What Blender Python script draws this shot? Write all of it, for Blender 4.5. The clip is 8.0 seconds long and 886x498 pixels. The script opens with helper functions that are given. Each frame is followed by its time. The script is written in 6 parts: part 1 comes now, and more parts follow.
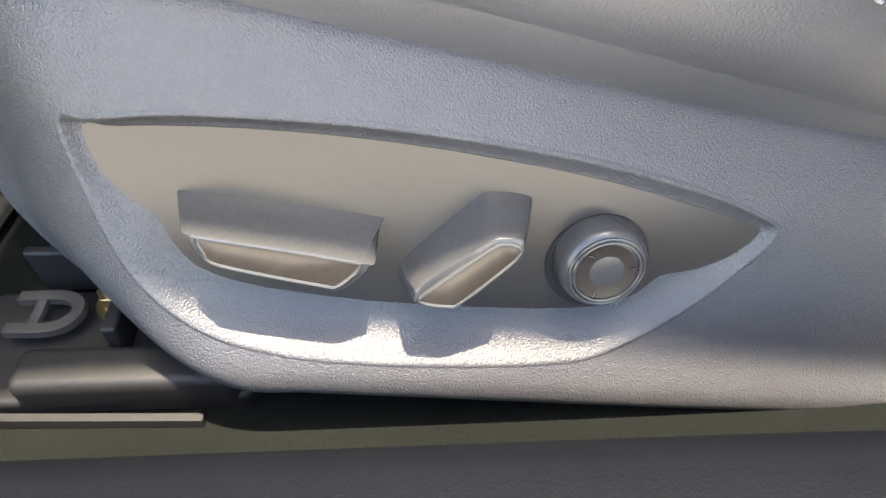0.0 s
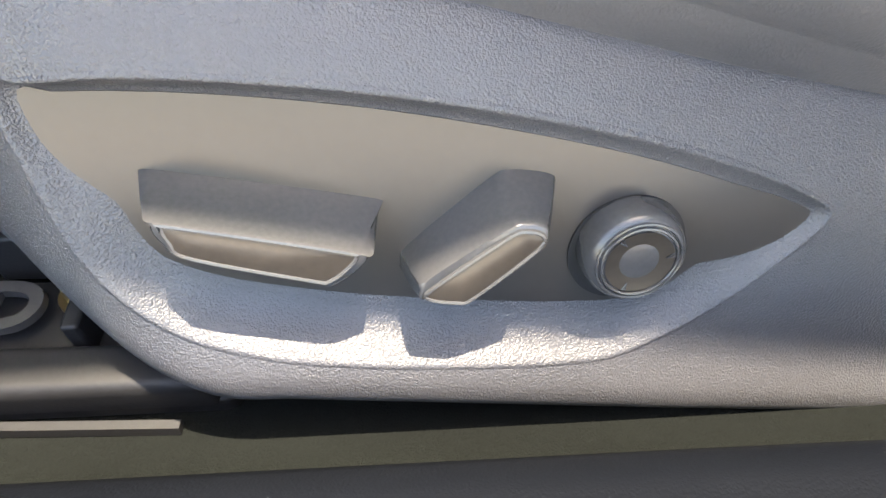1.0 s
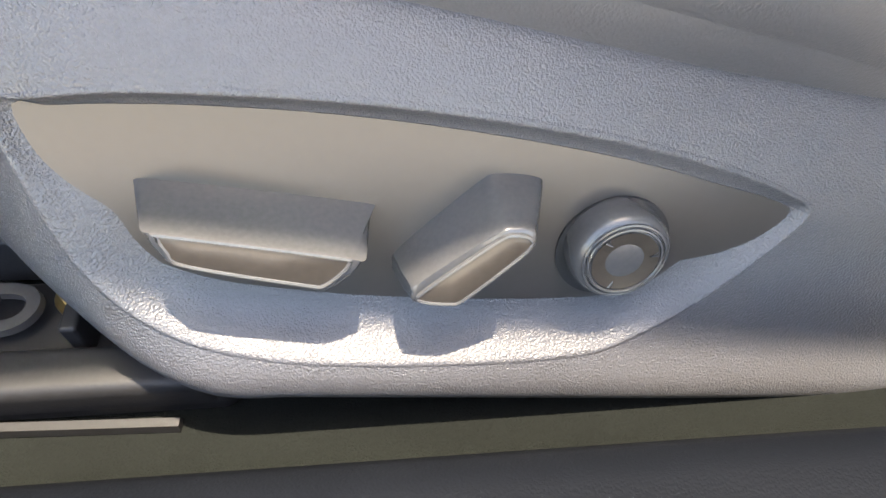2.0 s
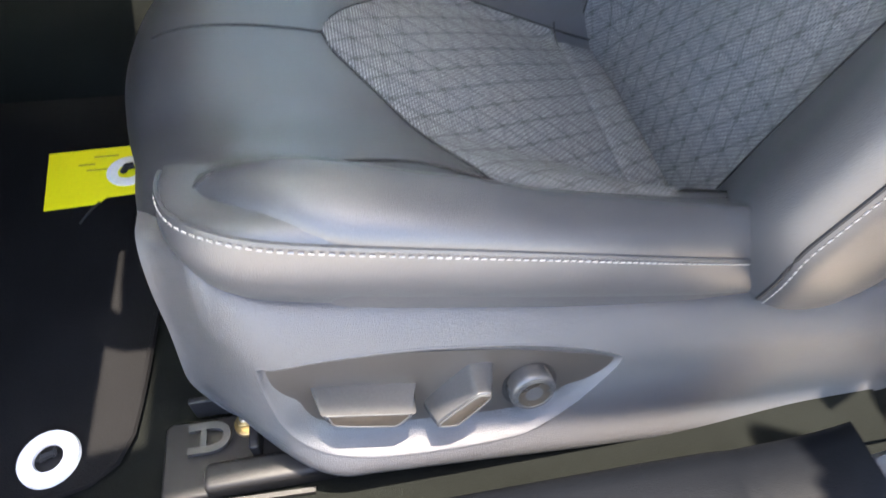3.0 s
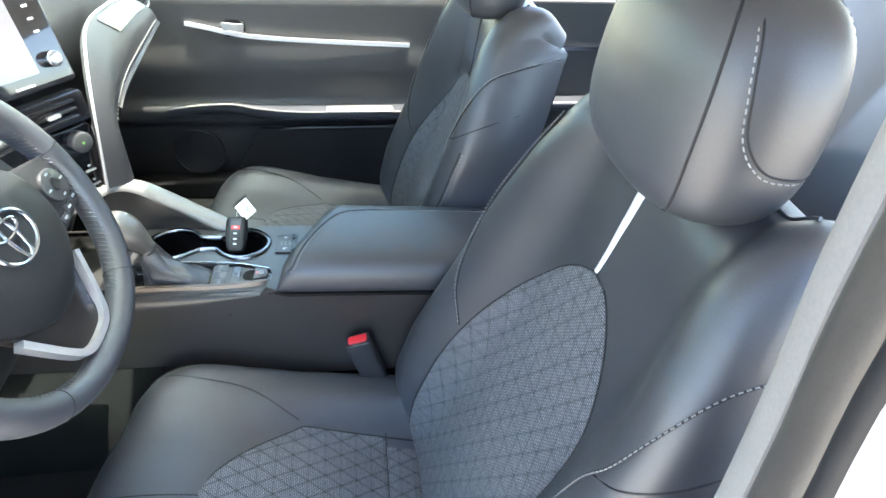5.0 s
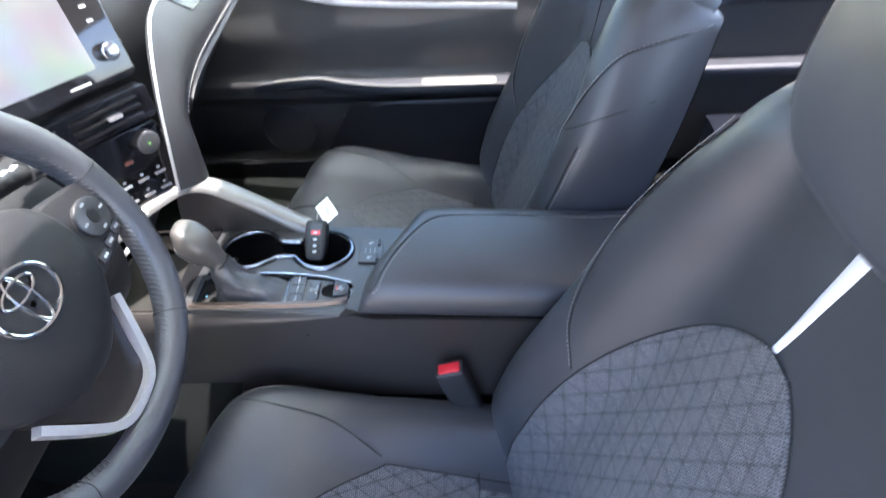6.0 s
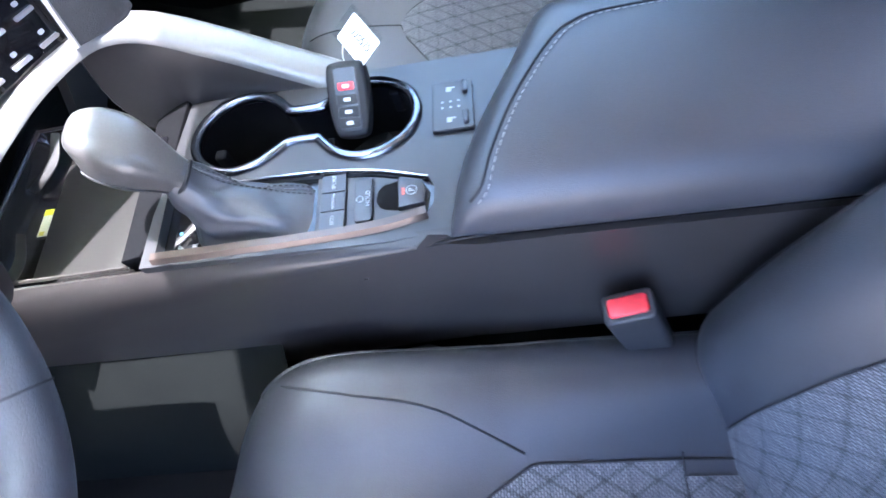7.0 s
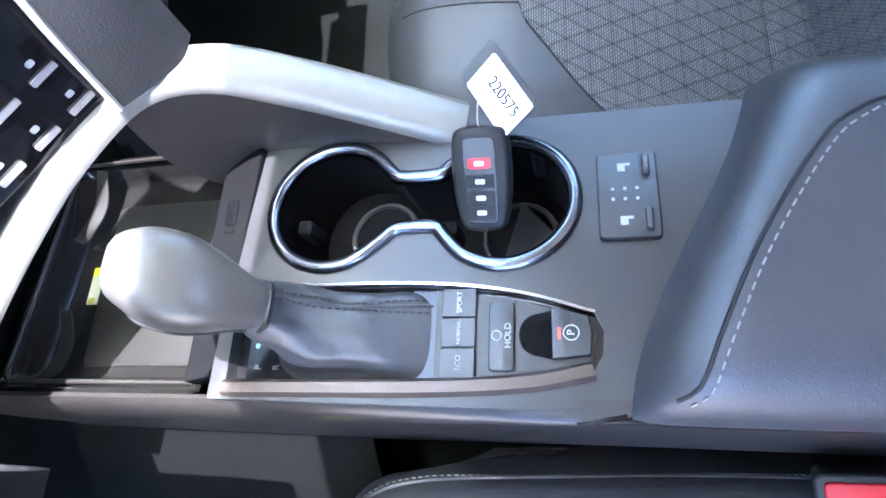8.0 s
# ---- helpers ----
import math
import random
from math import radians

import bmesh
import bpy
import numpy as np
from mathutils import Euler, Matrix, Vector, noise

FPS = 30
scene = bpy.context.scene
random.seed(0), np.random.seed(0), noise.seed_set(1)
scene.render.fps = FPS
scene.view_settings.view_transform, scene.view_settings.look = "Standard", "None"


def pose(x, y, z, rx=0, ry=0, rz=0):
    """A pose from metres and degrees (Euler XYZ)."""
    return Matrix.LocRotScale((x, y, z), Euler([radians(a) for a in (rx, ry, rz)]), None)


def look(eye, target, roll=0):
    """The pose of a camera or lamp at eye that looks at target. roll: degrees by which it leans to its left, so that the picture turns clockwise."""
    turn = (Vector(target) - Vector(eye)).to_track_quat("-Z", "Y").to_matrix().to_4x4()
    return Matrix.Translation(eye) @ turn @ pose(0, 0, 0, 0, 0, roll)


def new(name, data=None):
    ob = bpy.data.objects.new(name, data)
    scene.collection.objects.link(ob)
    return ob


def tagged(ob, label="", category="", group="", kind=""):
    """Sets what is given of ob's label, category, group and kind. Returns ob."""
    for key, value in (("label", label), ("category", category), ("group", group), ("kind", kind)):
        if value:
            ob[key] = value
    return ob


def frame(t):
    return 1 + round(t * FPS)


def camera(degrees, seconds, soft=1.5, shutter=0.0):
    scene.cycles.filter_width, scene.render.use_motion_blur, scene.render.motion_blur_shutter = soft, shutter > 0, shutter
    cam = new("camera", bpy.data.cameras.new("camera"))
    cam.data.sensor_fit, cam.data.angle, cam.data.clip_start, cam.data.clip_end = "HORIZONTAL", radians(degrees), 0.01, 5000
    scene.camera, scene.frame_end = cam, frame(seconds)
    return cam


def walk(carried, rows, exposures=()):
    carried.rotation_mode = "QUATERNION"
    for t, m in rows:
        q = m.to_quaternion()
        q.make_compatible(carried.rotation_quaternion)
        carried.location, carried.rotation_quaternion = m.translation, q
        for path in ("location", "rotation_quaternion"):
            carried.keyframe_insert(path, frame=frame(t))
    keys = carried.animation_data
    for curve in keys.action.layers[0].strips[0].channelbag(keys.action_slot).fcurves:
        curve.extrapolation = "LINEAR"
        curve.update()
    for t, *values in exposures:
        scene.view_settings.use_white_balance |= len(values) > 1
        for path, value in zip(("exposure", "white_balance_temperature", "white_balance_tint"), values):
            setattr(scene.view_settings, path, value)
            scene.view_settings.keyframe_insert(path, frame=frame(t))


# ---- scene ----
cam = camera(73.0, 8.0, shutter=0.2)
PATH = [
    (0, (0.0467, -0.4996, 0.2846), (0.1180, 0.1552, -0.4679), 3.66),
    (0.5, (0.0476, -0.4858, 0.2593), (0.1240, 0.1834, -0.4799), 3.76),
    (1, (0.0429, -0.4729, 0.2621), (0.1277, 0.1460, -0.5187), 4.67),
    (1.2, (0.0432, -0.4706, 0.2606), (0.1376, 0.1436, -0.5229), 5.33),
    (2.3, (0.0423, -0.4704, 0.2881), (0.1441, 0.1184, -0.5137), 4.94),
    (2.5, (0.0182, -0.4888, 0.3424), (0.1235, 0.1029, -0.4569), 4.25),
    (2.8, (-0.0078, -0.5091, 0.4538), (0.1286, 0.0791, -0.3433), 4.80),
    (3, (0.0003, -0.5210, 0.5394), (0.1562, 0.0653, -0.2556), 5.20),
    (3.5, (0.0309, -0.5602, 0.7309), (0.2395, 0.0401, -0.0412), 6.01),
    (4, (0.1034, -0.5707, 0.9146), (0.3397, 0.0556, 0.1718), 6.51),
    (4.5, (0.1943, -0.5740, 1.0729), (0.4039, 0.1277, 0.3919), 5.45),
    (4.7, (0.2291, -0.5658, 1.1156), (0.4179, 0.1724, 0.4681), 4.88),
    (5.8, (0.3255, -0.4037, 1.1091), (0.2942, 0.3910, 0.5030), -1.23),
    (6, (0.2853, -0.3327, 1.0799), (0.2490, 0.3961, 0.3962), -3.23),
    (6.5, (0.2502, -0.1345, 0.9477), (0.1820, 0.4272, 0.1232), -14.45),
    (7, (0.1852, 0.0440, 0.7855), (0.0231, 0.5254, -0.0758), -23.67),
    (7.5, (0.1011, 0.1773, 0.7490), (-0.1206, 0.5869, -0.1359), -30.13),
    (8, (0.1021, 0.2611, 0.7403), (-0.1588, 0.6046, -0.1619), -37.33),
]
walk(cam, [(t, look(eye, target, roll)) for t, eye, target, roll in PATH],
     [(0.0, 3.6, 8000, 10), (2.3, 3.65, 8000, 11), (2.8, 3.7, 7600, 13), (3.5, 4.15, 7300, 10), (4.5, 3.95, 6750, 5), (6.0, 3.4, 6150, 19), (6.5, 3.95, 6100, 23), (7.0, 4.1, 5600, 22), (8.0, 4.05, 5550, 22)])
# ---- world, sun and exposure ----
def build_light():
    world = bpy.data.worlds.new("sky")
    scene.world = world
    world.use_nodes = True
    nt = world.node_tree
    sky = nt.nodes.new("ShaderNodeTexSky")
    sky.sky_type = "NISHITA"
    sky.sun_disc = False
    sky.dust_density = 1.4
    sky.sun_elevation = radians(SUN_EL)
    sky.sun_rotation = radians(90 - SUN_AZ)
    bg = nt.nodes["Background"]
    bg.inputs["Strength"].default_value = SKY
    nt.links.new(sky.outputs[0], bg.inputs["Color"])
    sun = bpy.data.lights.new("sun", "SUN")
    sun.energy, sun.angle, sun.color = SUN, radians(0.55), (1.0, 0.955, 0.88)
    ob = new("sun", sun)
    el, az = radians(SUN_EL), radians(SUN_AZ)
    way = Vector((math.cos(el) * math.cos(az), math.cos(el) * math.sin(az), math.sin(el)))
    ob.matrix_world = look(way * 5, (0, 0, 0))


SUN_EL, SUN_AZ, SUN, SKY = 83.0, 14.0, 2.5, 0.15
build_light()


# ---- materials ----
def mat(name, color, rough=0.5, metal=0.0, grain=0.0, scale=400.0, vary=0.15, spec=0.5, coat=0.0, voronoi=False, deep=0.0006, dust=0.0):
    """A surface with grain in the relief and two scales of change in colour and gloss."""
    m = bpy.data.materials.new(name)
    m.use_nodes = True
    nt = m.node_tree
    b = nt.nodes["Principled BSDF"]
    b.inputs["Metallic"].default_value = metal
    b.inputs["Specular IOR Level"].default_value = spec
    b.inputs["Coat Weight"].default_value = coat
    b.inputs["Coat Roughness"].default_value = 0.05
    co = nt.nodes.new("ShaderNodeTexCoord")
    big = nt.nodes.new("ShaderNodeTexNoise")
    big.inputs["Scale"].default_value = 9.0
    big.inputs["Detail"].default_value = 4.0
    nt.links.new(co.outputs["Object"], big.inputs["Vector"])
    fine = nt.nodes.new("ShaderNodeTexNoise")
    fine.inputs["Scale"].default_value = scale * 0.6
    fine.inputs["Detail"].default_value = 3.0
    nt.links.new(co.outputs["Object"], fine.inputs["Vector"])
    both = nt.nodes.new("ShaderNodeMath")
    both.operation = "ADD"
    nt.links.new(big.outputs[0], both.inputs[0])
    nt.links.new(fine.outputs[0], both.inputs[1])
    ramp = nt.nodes.new("ShaderNodeMapRange")
    ramp.inputs["From Min"].default_value = 0.0
    ramp.inputs["From Max"].default_value = 2.0
    ramp.inputs["To Min"].default_value = 1.0 - 2.4 * vary
    ramp.inputs["To Max"].default_value = 1.0 + 2.4 * vary
    nt.links.new(both.outputs[0], ramp.inputs["Value"])
    mul = nt.nodes.new("ShaderNodeVectorMath")
    mul.operation = "SCALE"
    mul.inputs[0].default_value = color
    nt.links.new(ramp.outputs[0], mul.inputs["Scale"])
    colour = mul.outputs[0]
    if dust:
        # sparse pale specks
        speck = nt.nodes.new("ShaderNodeTexVoronoi")
        speck.inputs["Scale"].default_value = 160.0
        nt.links.new(co.outputs["Object"], speck.inputs["Vector"])
        split = nt.nodes.new("ShaderNodeSeparateColor")
        nt.links.new(speck.outputs["Color"], split.inputs[0])
        size = nt.nodes.new("ShaderNodeMath")
        size.operation = "MULTIPLY_ADD"
        size.inputs[1].default_value, size.inputs[2].default_value = 0.16, -0.16 + 0.08 * dust
        nt.links.new(split.outputs[0], size.inputs[0])
        near = nt.nodes.new("ShaderNodeMath")
        near.operation = "LESS_THAN"
        nt.links.new(speck.outputs["Distance"], near.inputs[0])
        nt.links.new(size.outputs[0], near.inputs[1])
        mix = nt.nodes.new("ShaderNodeMix")
        mix.data_type = "RGBA"
        nt.links.new(near.outputs[0], mix.inputs["Factor"])
        nt.links.new(colour, mix.inputs["A"])
        mix.inputs["B"].default_value = (0.30, 0.29, 0.27, 1)
        colour = mix.outputs["Result"]
    nt.links.new(colour, b.inputs["Base Color"])
    rr = nt.nodes.new("ShaderNodeMapRange")
    rr.inputs["From Min"].default_value = 0.0
    rr.inputs["From Max"].default_value = 1.0
    rr.inputs["To Min"].default_value = rough * 0.8
    rr.inputs["To Max"].default_value = min(1.0, rough * 1.2)
    nt.links.new(big.outputs[0], rr.inputs["Value"])
    nt.links.new(rr.outputs[0], b.inputs["Roughness"])
    if grain:
        bump = nt.nodes.new("ShaderNodeBump")
        bump.inputs["Strength"].default_value = grain
        bump.inputs["Distance"].default_value = deep
        if voronoi:
            vo = nt.nodes.new("ShaderNodeTexVoronoi")
            vo.feature = "SMOOTH_F1"
            vo.inputs["Scale"].default_value = scale
            warp = nt.nodes.new("ShaderNodeVectorMath")
            warp.operation = "MULTIPLY_ADD"
            warp.inputs[1].default_value = (0.0016, 0.0016, 0.0016)
            nt.links.new(fine.outputs["Color"], warp.inputs[0])
            nt.links.new(co.outputs["Object"], warp.inputs[2])
            nt.links.new(warp.outputs[0], vo.inputs["Vector"])
            nt.links.new(vo.outputs["Distance"], bump.inputs["Height"])
        else:
            nt.links.new(fine.outputs[0], bump.inputs["Height"])
        nt.links.new(bump.outputs[0], b.inputs["Normal"])
    return m


def fabric(name, axes, lines=0.62):
    """Woven cloth: pale stitches in rows, crossed by dark diagonal lines. axes: the object axes that lie in the cloth."""
    m = mat(name, (0.05, 0.052, 0.06), 0.85, grain=0.3, scale=900)
    nt = m.node_tree
    b = nt.nodes["Principled BSDF"]
    co = nt.nodes.new("ShaderNodeTexCoord")
    sep = nt.nodes.new("ShaderNodeSeparateXYZ")
    nt.links.new(co.outputs["Object"], sep.inputs[0])
    com = nt.nodes.new("ShaderNodeCombineXYZ")
    nt.links.new(sep.outputs["XYZ".index(axes[0])], com.inputs[0])
    nt.links.new(sep.outputs["XYZ".index(axes[1])], com.inputs[1])
    br = nt.nodes.new("ShaderNodeTexBrick")
    br.inputs["Scale"].default_value = 1.0
    br.inputs["Brick Width"].default_value = 0.0056
    br.inputs["Row Height"].default_value = 0.0029
    br.inputs["Mortar Size"].default_value = 0.0008
    br.inputs["Mortar Smooth"].default_value = 0.3
    br.inputs["Color1"].default_value = (0.172, 0.175, 0.188, 1)
    br.inputs["Color2"].default_value = (0.12, 0.125, 0.14, 1)
    br.inputs["Mortar"].default_value = (0.052, 0.054, 0.060, 1)
    nt.links.new(com.outputs[0], br.inputs["Vector"])
    last = br.outputs["Color"]
    for turn, dark in ((0.52, lines), (-0.52, lines), (1.5708, 0.8)):
        mp = nt.nodes.new("ShaderNodeMapping")
        mp.inputs["Rotation"].default_value = (0, 0, turn)
        nt.links.new(com.outputs[0], mp.inputs["Vector"])
        wave = nt.nodes.new("ShaderNodeTexWave")
        wave.wave_type = "BANDS"
        wave.inputs["Scale"].default_value = 1.0 / 0.027 * 0.314
        wave.inputs["Distortion"].default_value = 0.0
        nt.links.new(mp.outputs[0], wave.inputs["Vector"])
        ra = nt.nodes.new("ShaderNodeMapRange")
        ra.inputs["From Min"].default_value = 0.02
        ra.inputs["From Max"].default_value = 0.07
        ra.inputs["To Min"].default_value = dark
        ra.inputs["To Max"].default_value = 1.0
        nt.links.new(wave.outputs["Fac"], ra.inputs["Value"])
        sc = nt.nodes.new("ShaderNodeVectorMath")
        sc.operation = "SCALE"
        nt.links.new(last, sc.inputs[0])
        nt.links.new(ra.outputs[0], sc.inputs["Scale"])
        last = sc.outputs[0]
    nt.links.new(last, b.inputs["Base Color"])
    bump = nt.nodes.new("ShaderNodeBump")
    bump.inputs["Strength"].default_value = 0.5
    bump.inputs["Distance"].default_value = 0.0005
    nt.links.new(br.outputs["Fac"], bump.inputs["Height"])
    bump.invert = True
    nt.links.new(bump.outputs[0], b.inputs["Normal"])
    return m


def glow(name, color, strength):
    m = bpy.data.materials.new(name)
    m.use_nodes = True
    b = m.node_tree.nodes["Principled BSDF"]
    b.inputs["Base Color"].default_value = (0.02, 0.02, 0.02, 1)
    b.inputs["Emission Color"].default_value = (*color, 1)
    b.inputs["Emission Strength"].default_value = strength
    return m


def glass(name, tint):
    m = bpy.data.materials.new(name)
    m.use_nodes = True
    nt = m.node_tree
    b = nt.nodes["Principled BSDF"]
    b.inputs["Base Color"].default_value = (*tint, 1)
    b.inputs["Roughness"].default_value = 0.0
    b.inputs["Transmission Weight"].default_value = 1.0
    b.inputs["IOR"].default_value = 1.45
    return m


LEATHER = mat("black_leather", (0.034, 0.0355, 0.041), 0.44, grain=0.28, scale=950, voronoi=True, spec=0.75)
HUBSKIN = mat("matt_black_hub_skin", (0.012, 0.012, 0.013), 0.55, grain=0.4, scale=850, voronoi=True, spec=0.35)
GREYLEATHER = mat("pale_grey_inlay", (0.62, 0.62, 0.66), 0.5, grain=0.3, scale=750, voronoi=True)
CUSHCLOTH = fabric("patterned_cloth", "YX")
BACKCLOTH = fabric("patterned_back_cloth", "YZ", 0.72)
THREAD = mat("pale_thread", (0.27, 0.265, 0.26), 0.8, grain=0.4, scale=2000)
SEAM = mat("seam_shadow_thread", (0.012, 0.012, 0.014), 0.8)
TRIMPLASTIC = mat("grained_dark_plastic", (0.046, 0.046, 0.050), 0.36, grain=0.8, scale=1250, voronoi=True, deep=0.0006)
# brown tint paints in the warm reflection of the ground
SMOOTHPLASTIC = mat("satin_black_reflected_brown", (0.030, 0.0265, 0.0245), 0.30, vary=0.08)
DECKPLASTIC = mat("satin_dark_deck_plastic", (0.030, 0.0298, 0.0305), 0.36, vary=0.08, spec=0.6, grain=0.08, scale=1200, dust=0.25)
# extra dark and bluish: the colour stands for shade on the sunlit sill
SILLPLASTIC = mat("shade_dark_sill_plastic", (0.0036, 0.0044, 0.0062), 0.55, grain=0.3, scale=1000, voronoi=True, spec=0.05)
SWITCHPLASTIC = mat("satin_switch_plastic", (0.040, 0.040, 0.042), 0.24, grain=0.05, scale=900)
GLOSSBLACK = mat("piano_black", (0.006, 0.006, 0.007), 0.06, coat=0.6, vary=0.05, dust=0.6)
GLOSSBROWN = mat("smoked_metal_inlay", (0.030, 0.025, 0.021), 0.22, spec=0.35)
BLACK = mat("plain_black_plastic", (0.010, 0.010, 0.011), 0.55, spec=0.3, grain=0.2, scale=700)
# near-black that puts the shade of recesses and gaps into the colour
DEEP = mat("recess_shade_black", (0.004, 0.004, 0.0045), 0.9, spec=0.08)
# black pile, coloured darker still to hold the shade of the footwell
CARPET = mat("shade_dark_carpet", (0.0052, 0.0060, 0.0055), 1.0, spec=0.05, grain=1.0, scale=1500, vary=0.45)
MATCARPET = mat("black_floor_mat", (0.007, 0.007, 0.0075), 1.0, spec=0.05, grain=1.0, scale=1300, vary=0.45)
INK_YELLOW = mat("faded_print", (0.45, 0.40, 0.02), 0.7)
CHROME = mat("chrome", (0.52, 0.52, 0.54), 0.14, metal=1.0, vary=0.03)
RINGMETAL = mat("smoked_chrome", (0.20, 0.21, 0.23), 0.22, metal=1.0, vary=0.04)
SATIN = mat("satin_silver", (0.50, 0.49, 0.48), 0.30, metal=0.6, vary=0.06)
BRONZE = mat("bronze_trim", (0.10, 0.075, 0.062), 0.32, metal=0.6, vary=0.06)
STEEL = mat("zinc_steel", (0.55, 0.52, 0.45), 0.35, metal=1.0)
WHITEPAINT = mat("white_car_paint", (0.80, 0.80, 0.80), 0.25, coat=0.8, vary=0.02)
RUBBER = mat("black_rubber", (0.020, 0.020, 0.022), 0.55, grain=0.2, scale=600)
WEBBING = mat("grey_belt_webbing", (0.022, 0.023, 0.025), 0.9, grain=0.6, scale=1200)
RED = mat("red_plastic", (0.65, 0.02, 0.03), 0.35)
YELLOW = mat("yellow_card", (0.85, 0.78, 0.01), 0.6, vary=0.05)
WHITE = mat("white_plastic", (0.75, 0.75, 0.76), 0.4)
PAPER = mat("white_paper", (0.80, 0.80, 0.80), 0.6, vary=0.04)
INK = mat("black_ink", (0.02, 0.02, 0.02), 0.6)
PRINT = mat("pale_grey_print", (0.36, 0.365, 0.38), 0.5)
SILVERDASH = mat("silver_painted_trim", (0.20, 0.193, 0.18), 0.34, metal=0.3, grain=0.05, vary=0.05)
DASHTOP = mat("soft_dash_skin", (0.012, 0.0125, 0.014), 0.6, spec=0.25, grain=0.5, scale=600, voronoi=True)
DOORSKIN = mat("door_skin", (0.040, 0.039, 0.038), 0.5, grain=0.4, scale=600, voronoi=True)
# dark skin, taken darker so its colour carries the upper part's shade
PADSKIN = mat("shade_dark_pad_skin", (0.024, 0.0245, 0.026), 0.5, spec=0.35, grain=0.4, scale=700, voronoi=True)
KNOB = mat("grey_knob_skin", (0.062, 0.058, 0.055), 0.30, grain=0.1, scale=900)
HEADLINER = mat("pale_roof_lining", (0.60, 0.59, 0.56), 0.9, grain=0.4, scale=800)
# sandy concrete, colour raised and warmed to bounce more light into the car
CONCRETE = mat("sunlit_concrete", (0.58, 0.49, 0.37), 0.9, grain=0.8, scale=60, vary=0.25)
TINT = glass("tinted_glass", (0.80, 0.93, 0.82))


# ---- mesh helpers ----
def part(name, bm, material, parent=None, label="", angle=38, bevel=0.0):
    me = bpy.data.meshes.new(name)
    bmesh.ops.recalc_face_normals(bm, faces=bm.faces)
    bm.to_mesh(me)
    bm.free()
    me.shade_smooth()
    me.set_sharp_from_angle(angle=radians(angle))
    me.materials.append(material)
    ob = new(name, me)
    if parent is not None:
        ob.parent = parent
    if label:
        ob["label"] = label
    if bevel:
        mod = ob.modifiers.new("bevel", "BEVEL")
        mod.width, mod.segments, mod.limit_method, mod.angle_limit = bevel, 3, "ANGLE", radians(40)
        mod.harden_normals = True
    return ob


def thing(name, label, category, place=(0, 0, 0), group="", kind=""):
    ob = new(name)
    ob.empty_display_size = 0.05
    ob.location = place
    return tagged(ob, label, category, group, kind)


class Line:
    """A smooth curve through points, by the share of its length."""

    def __init__(self, pts, closed=False, n=24):
        p = np.array(pts, float)
        if closed:
            p = np.vstack([p[-1], p, p[0], p[1]])
        else:
            p = np.vstack([2 * p[0] - p[1], p, 2 * p[-1] - p[-2]])
        out = []
        for i in range(1, len(p) - 2):
            a, b, c, d = p[i - 1:i + 3]
            for t in np.linspace(0, 1, n, endpoint=False):
                out.append(0.5 * (2 * b + (c - a) * t + (2 * a - 5 * b + 4 * c - d) * t ** 2 + (3 * b - a - 3 * c + d) * t ** 3))
        out.append(p[-2])
        self.p = np.array(out)
        self.s = np.concatenate([[0], np.cumsum(np.linalg.norm(np.diff(self.p, axis=0), axis=1))])
        self.length = self.s[-1]
        self.s = self.s / self.s[-1]

    def __call__(self, s):
        i = min(max(int(np.searchsorted(self.s, s)), 1), len(self.s) - 1)
        a, b = self.s[i - 1], self.s[i]
        t = min(1.0, max(0.0, (s - a) / (b - a))) if b > a else 0.0
        return self.p[i - 1] + (self.p[i] - self.p[i - 1]) * t

    def way(self, s):
        d = self(min(1, s + 0.01)) - self(max(0, s - 0.01))
        return d / np.linalg.norm(d)

    def points(self, n):
        return [self(s) for s in np.linspace(0, 1, n)]


def surf(fn, us, vs, close_v=False):
    bm = bmesh.new()
    rows = [[bm.verts.new(tuple(fn(u, v))) for v in vs] for u in us]
    n = len(vs)
    for a, b in zip(rows, rows[1:]):
        for j in range(n if close_v else n - 1):
            k = (j + 1) % n
            bm.faces.new((a[j], a[k], b[k], b[j]))
    return bm


def shell(bm, thick):
    """Gives a sheet thickness."""
    bmesh.ops.recalc_face_normals(bm, faces=bm.faces)
    bmesh.ops.solidify(bm, geom=bm.faces[:], thickness=thick)
    return bm


def sweep(points, radius, closed=False, n=8, profile=None, up=(0, 0, 1), bm=None):
    """A tube, or a bar of the given profile, along points."""
    bm = bm or bmesh.new()
    p = [Vector(tuple(q)) for q in points]
    m = len(p)
    prof = profile or [(math.cos(2 * math.pi * k / n) * radius, math.sin(2 * math.pi * k / n) * radius) for k in range(n)]
    rings = []
    for i in range(m):
        a = p[(i - 1) % m] if closed or i else p[0]
        b = p[(i + 1) % m] if closed or i < m - 1 else p[-1]
        t = (b - a).normalized()
        side = t.cross(Vector(up))
        if side.length < 1e-4:
            side = t.cross(Vector((0.3, 1, 0.1)))
        side.normalize()
        top = side.cross(t)
        rings.append([bm.verts.new(p[i] + side * x + top * y) for x, y in prof])
    k = len(prof)
    for i in range(m if closed else m - 1):
        a, b = rings[i], rings[(i + 1) % m]
        for j in range(k):
            bm.faces.new((a[j], a[(j + 1) % k], b[(j + 1) % k], b[j]))
    if not closed:
        bm.faces.new(rings[0])
        bm.faces.new(rings[-1])
    return bm


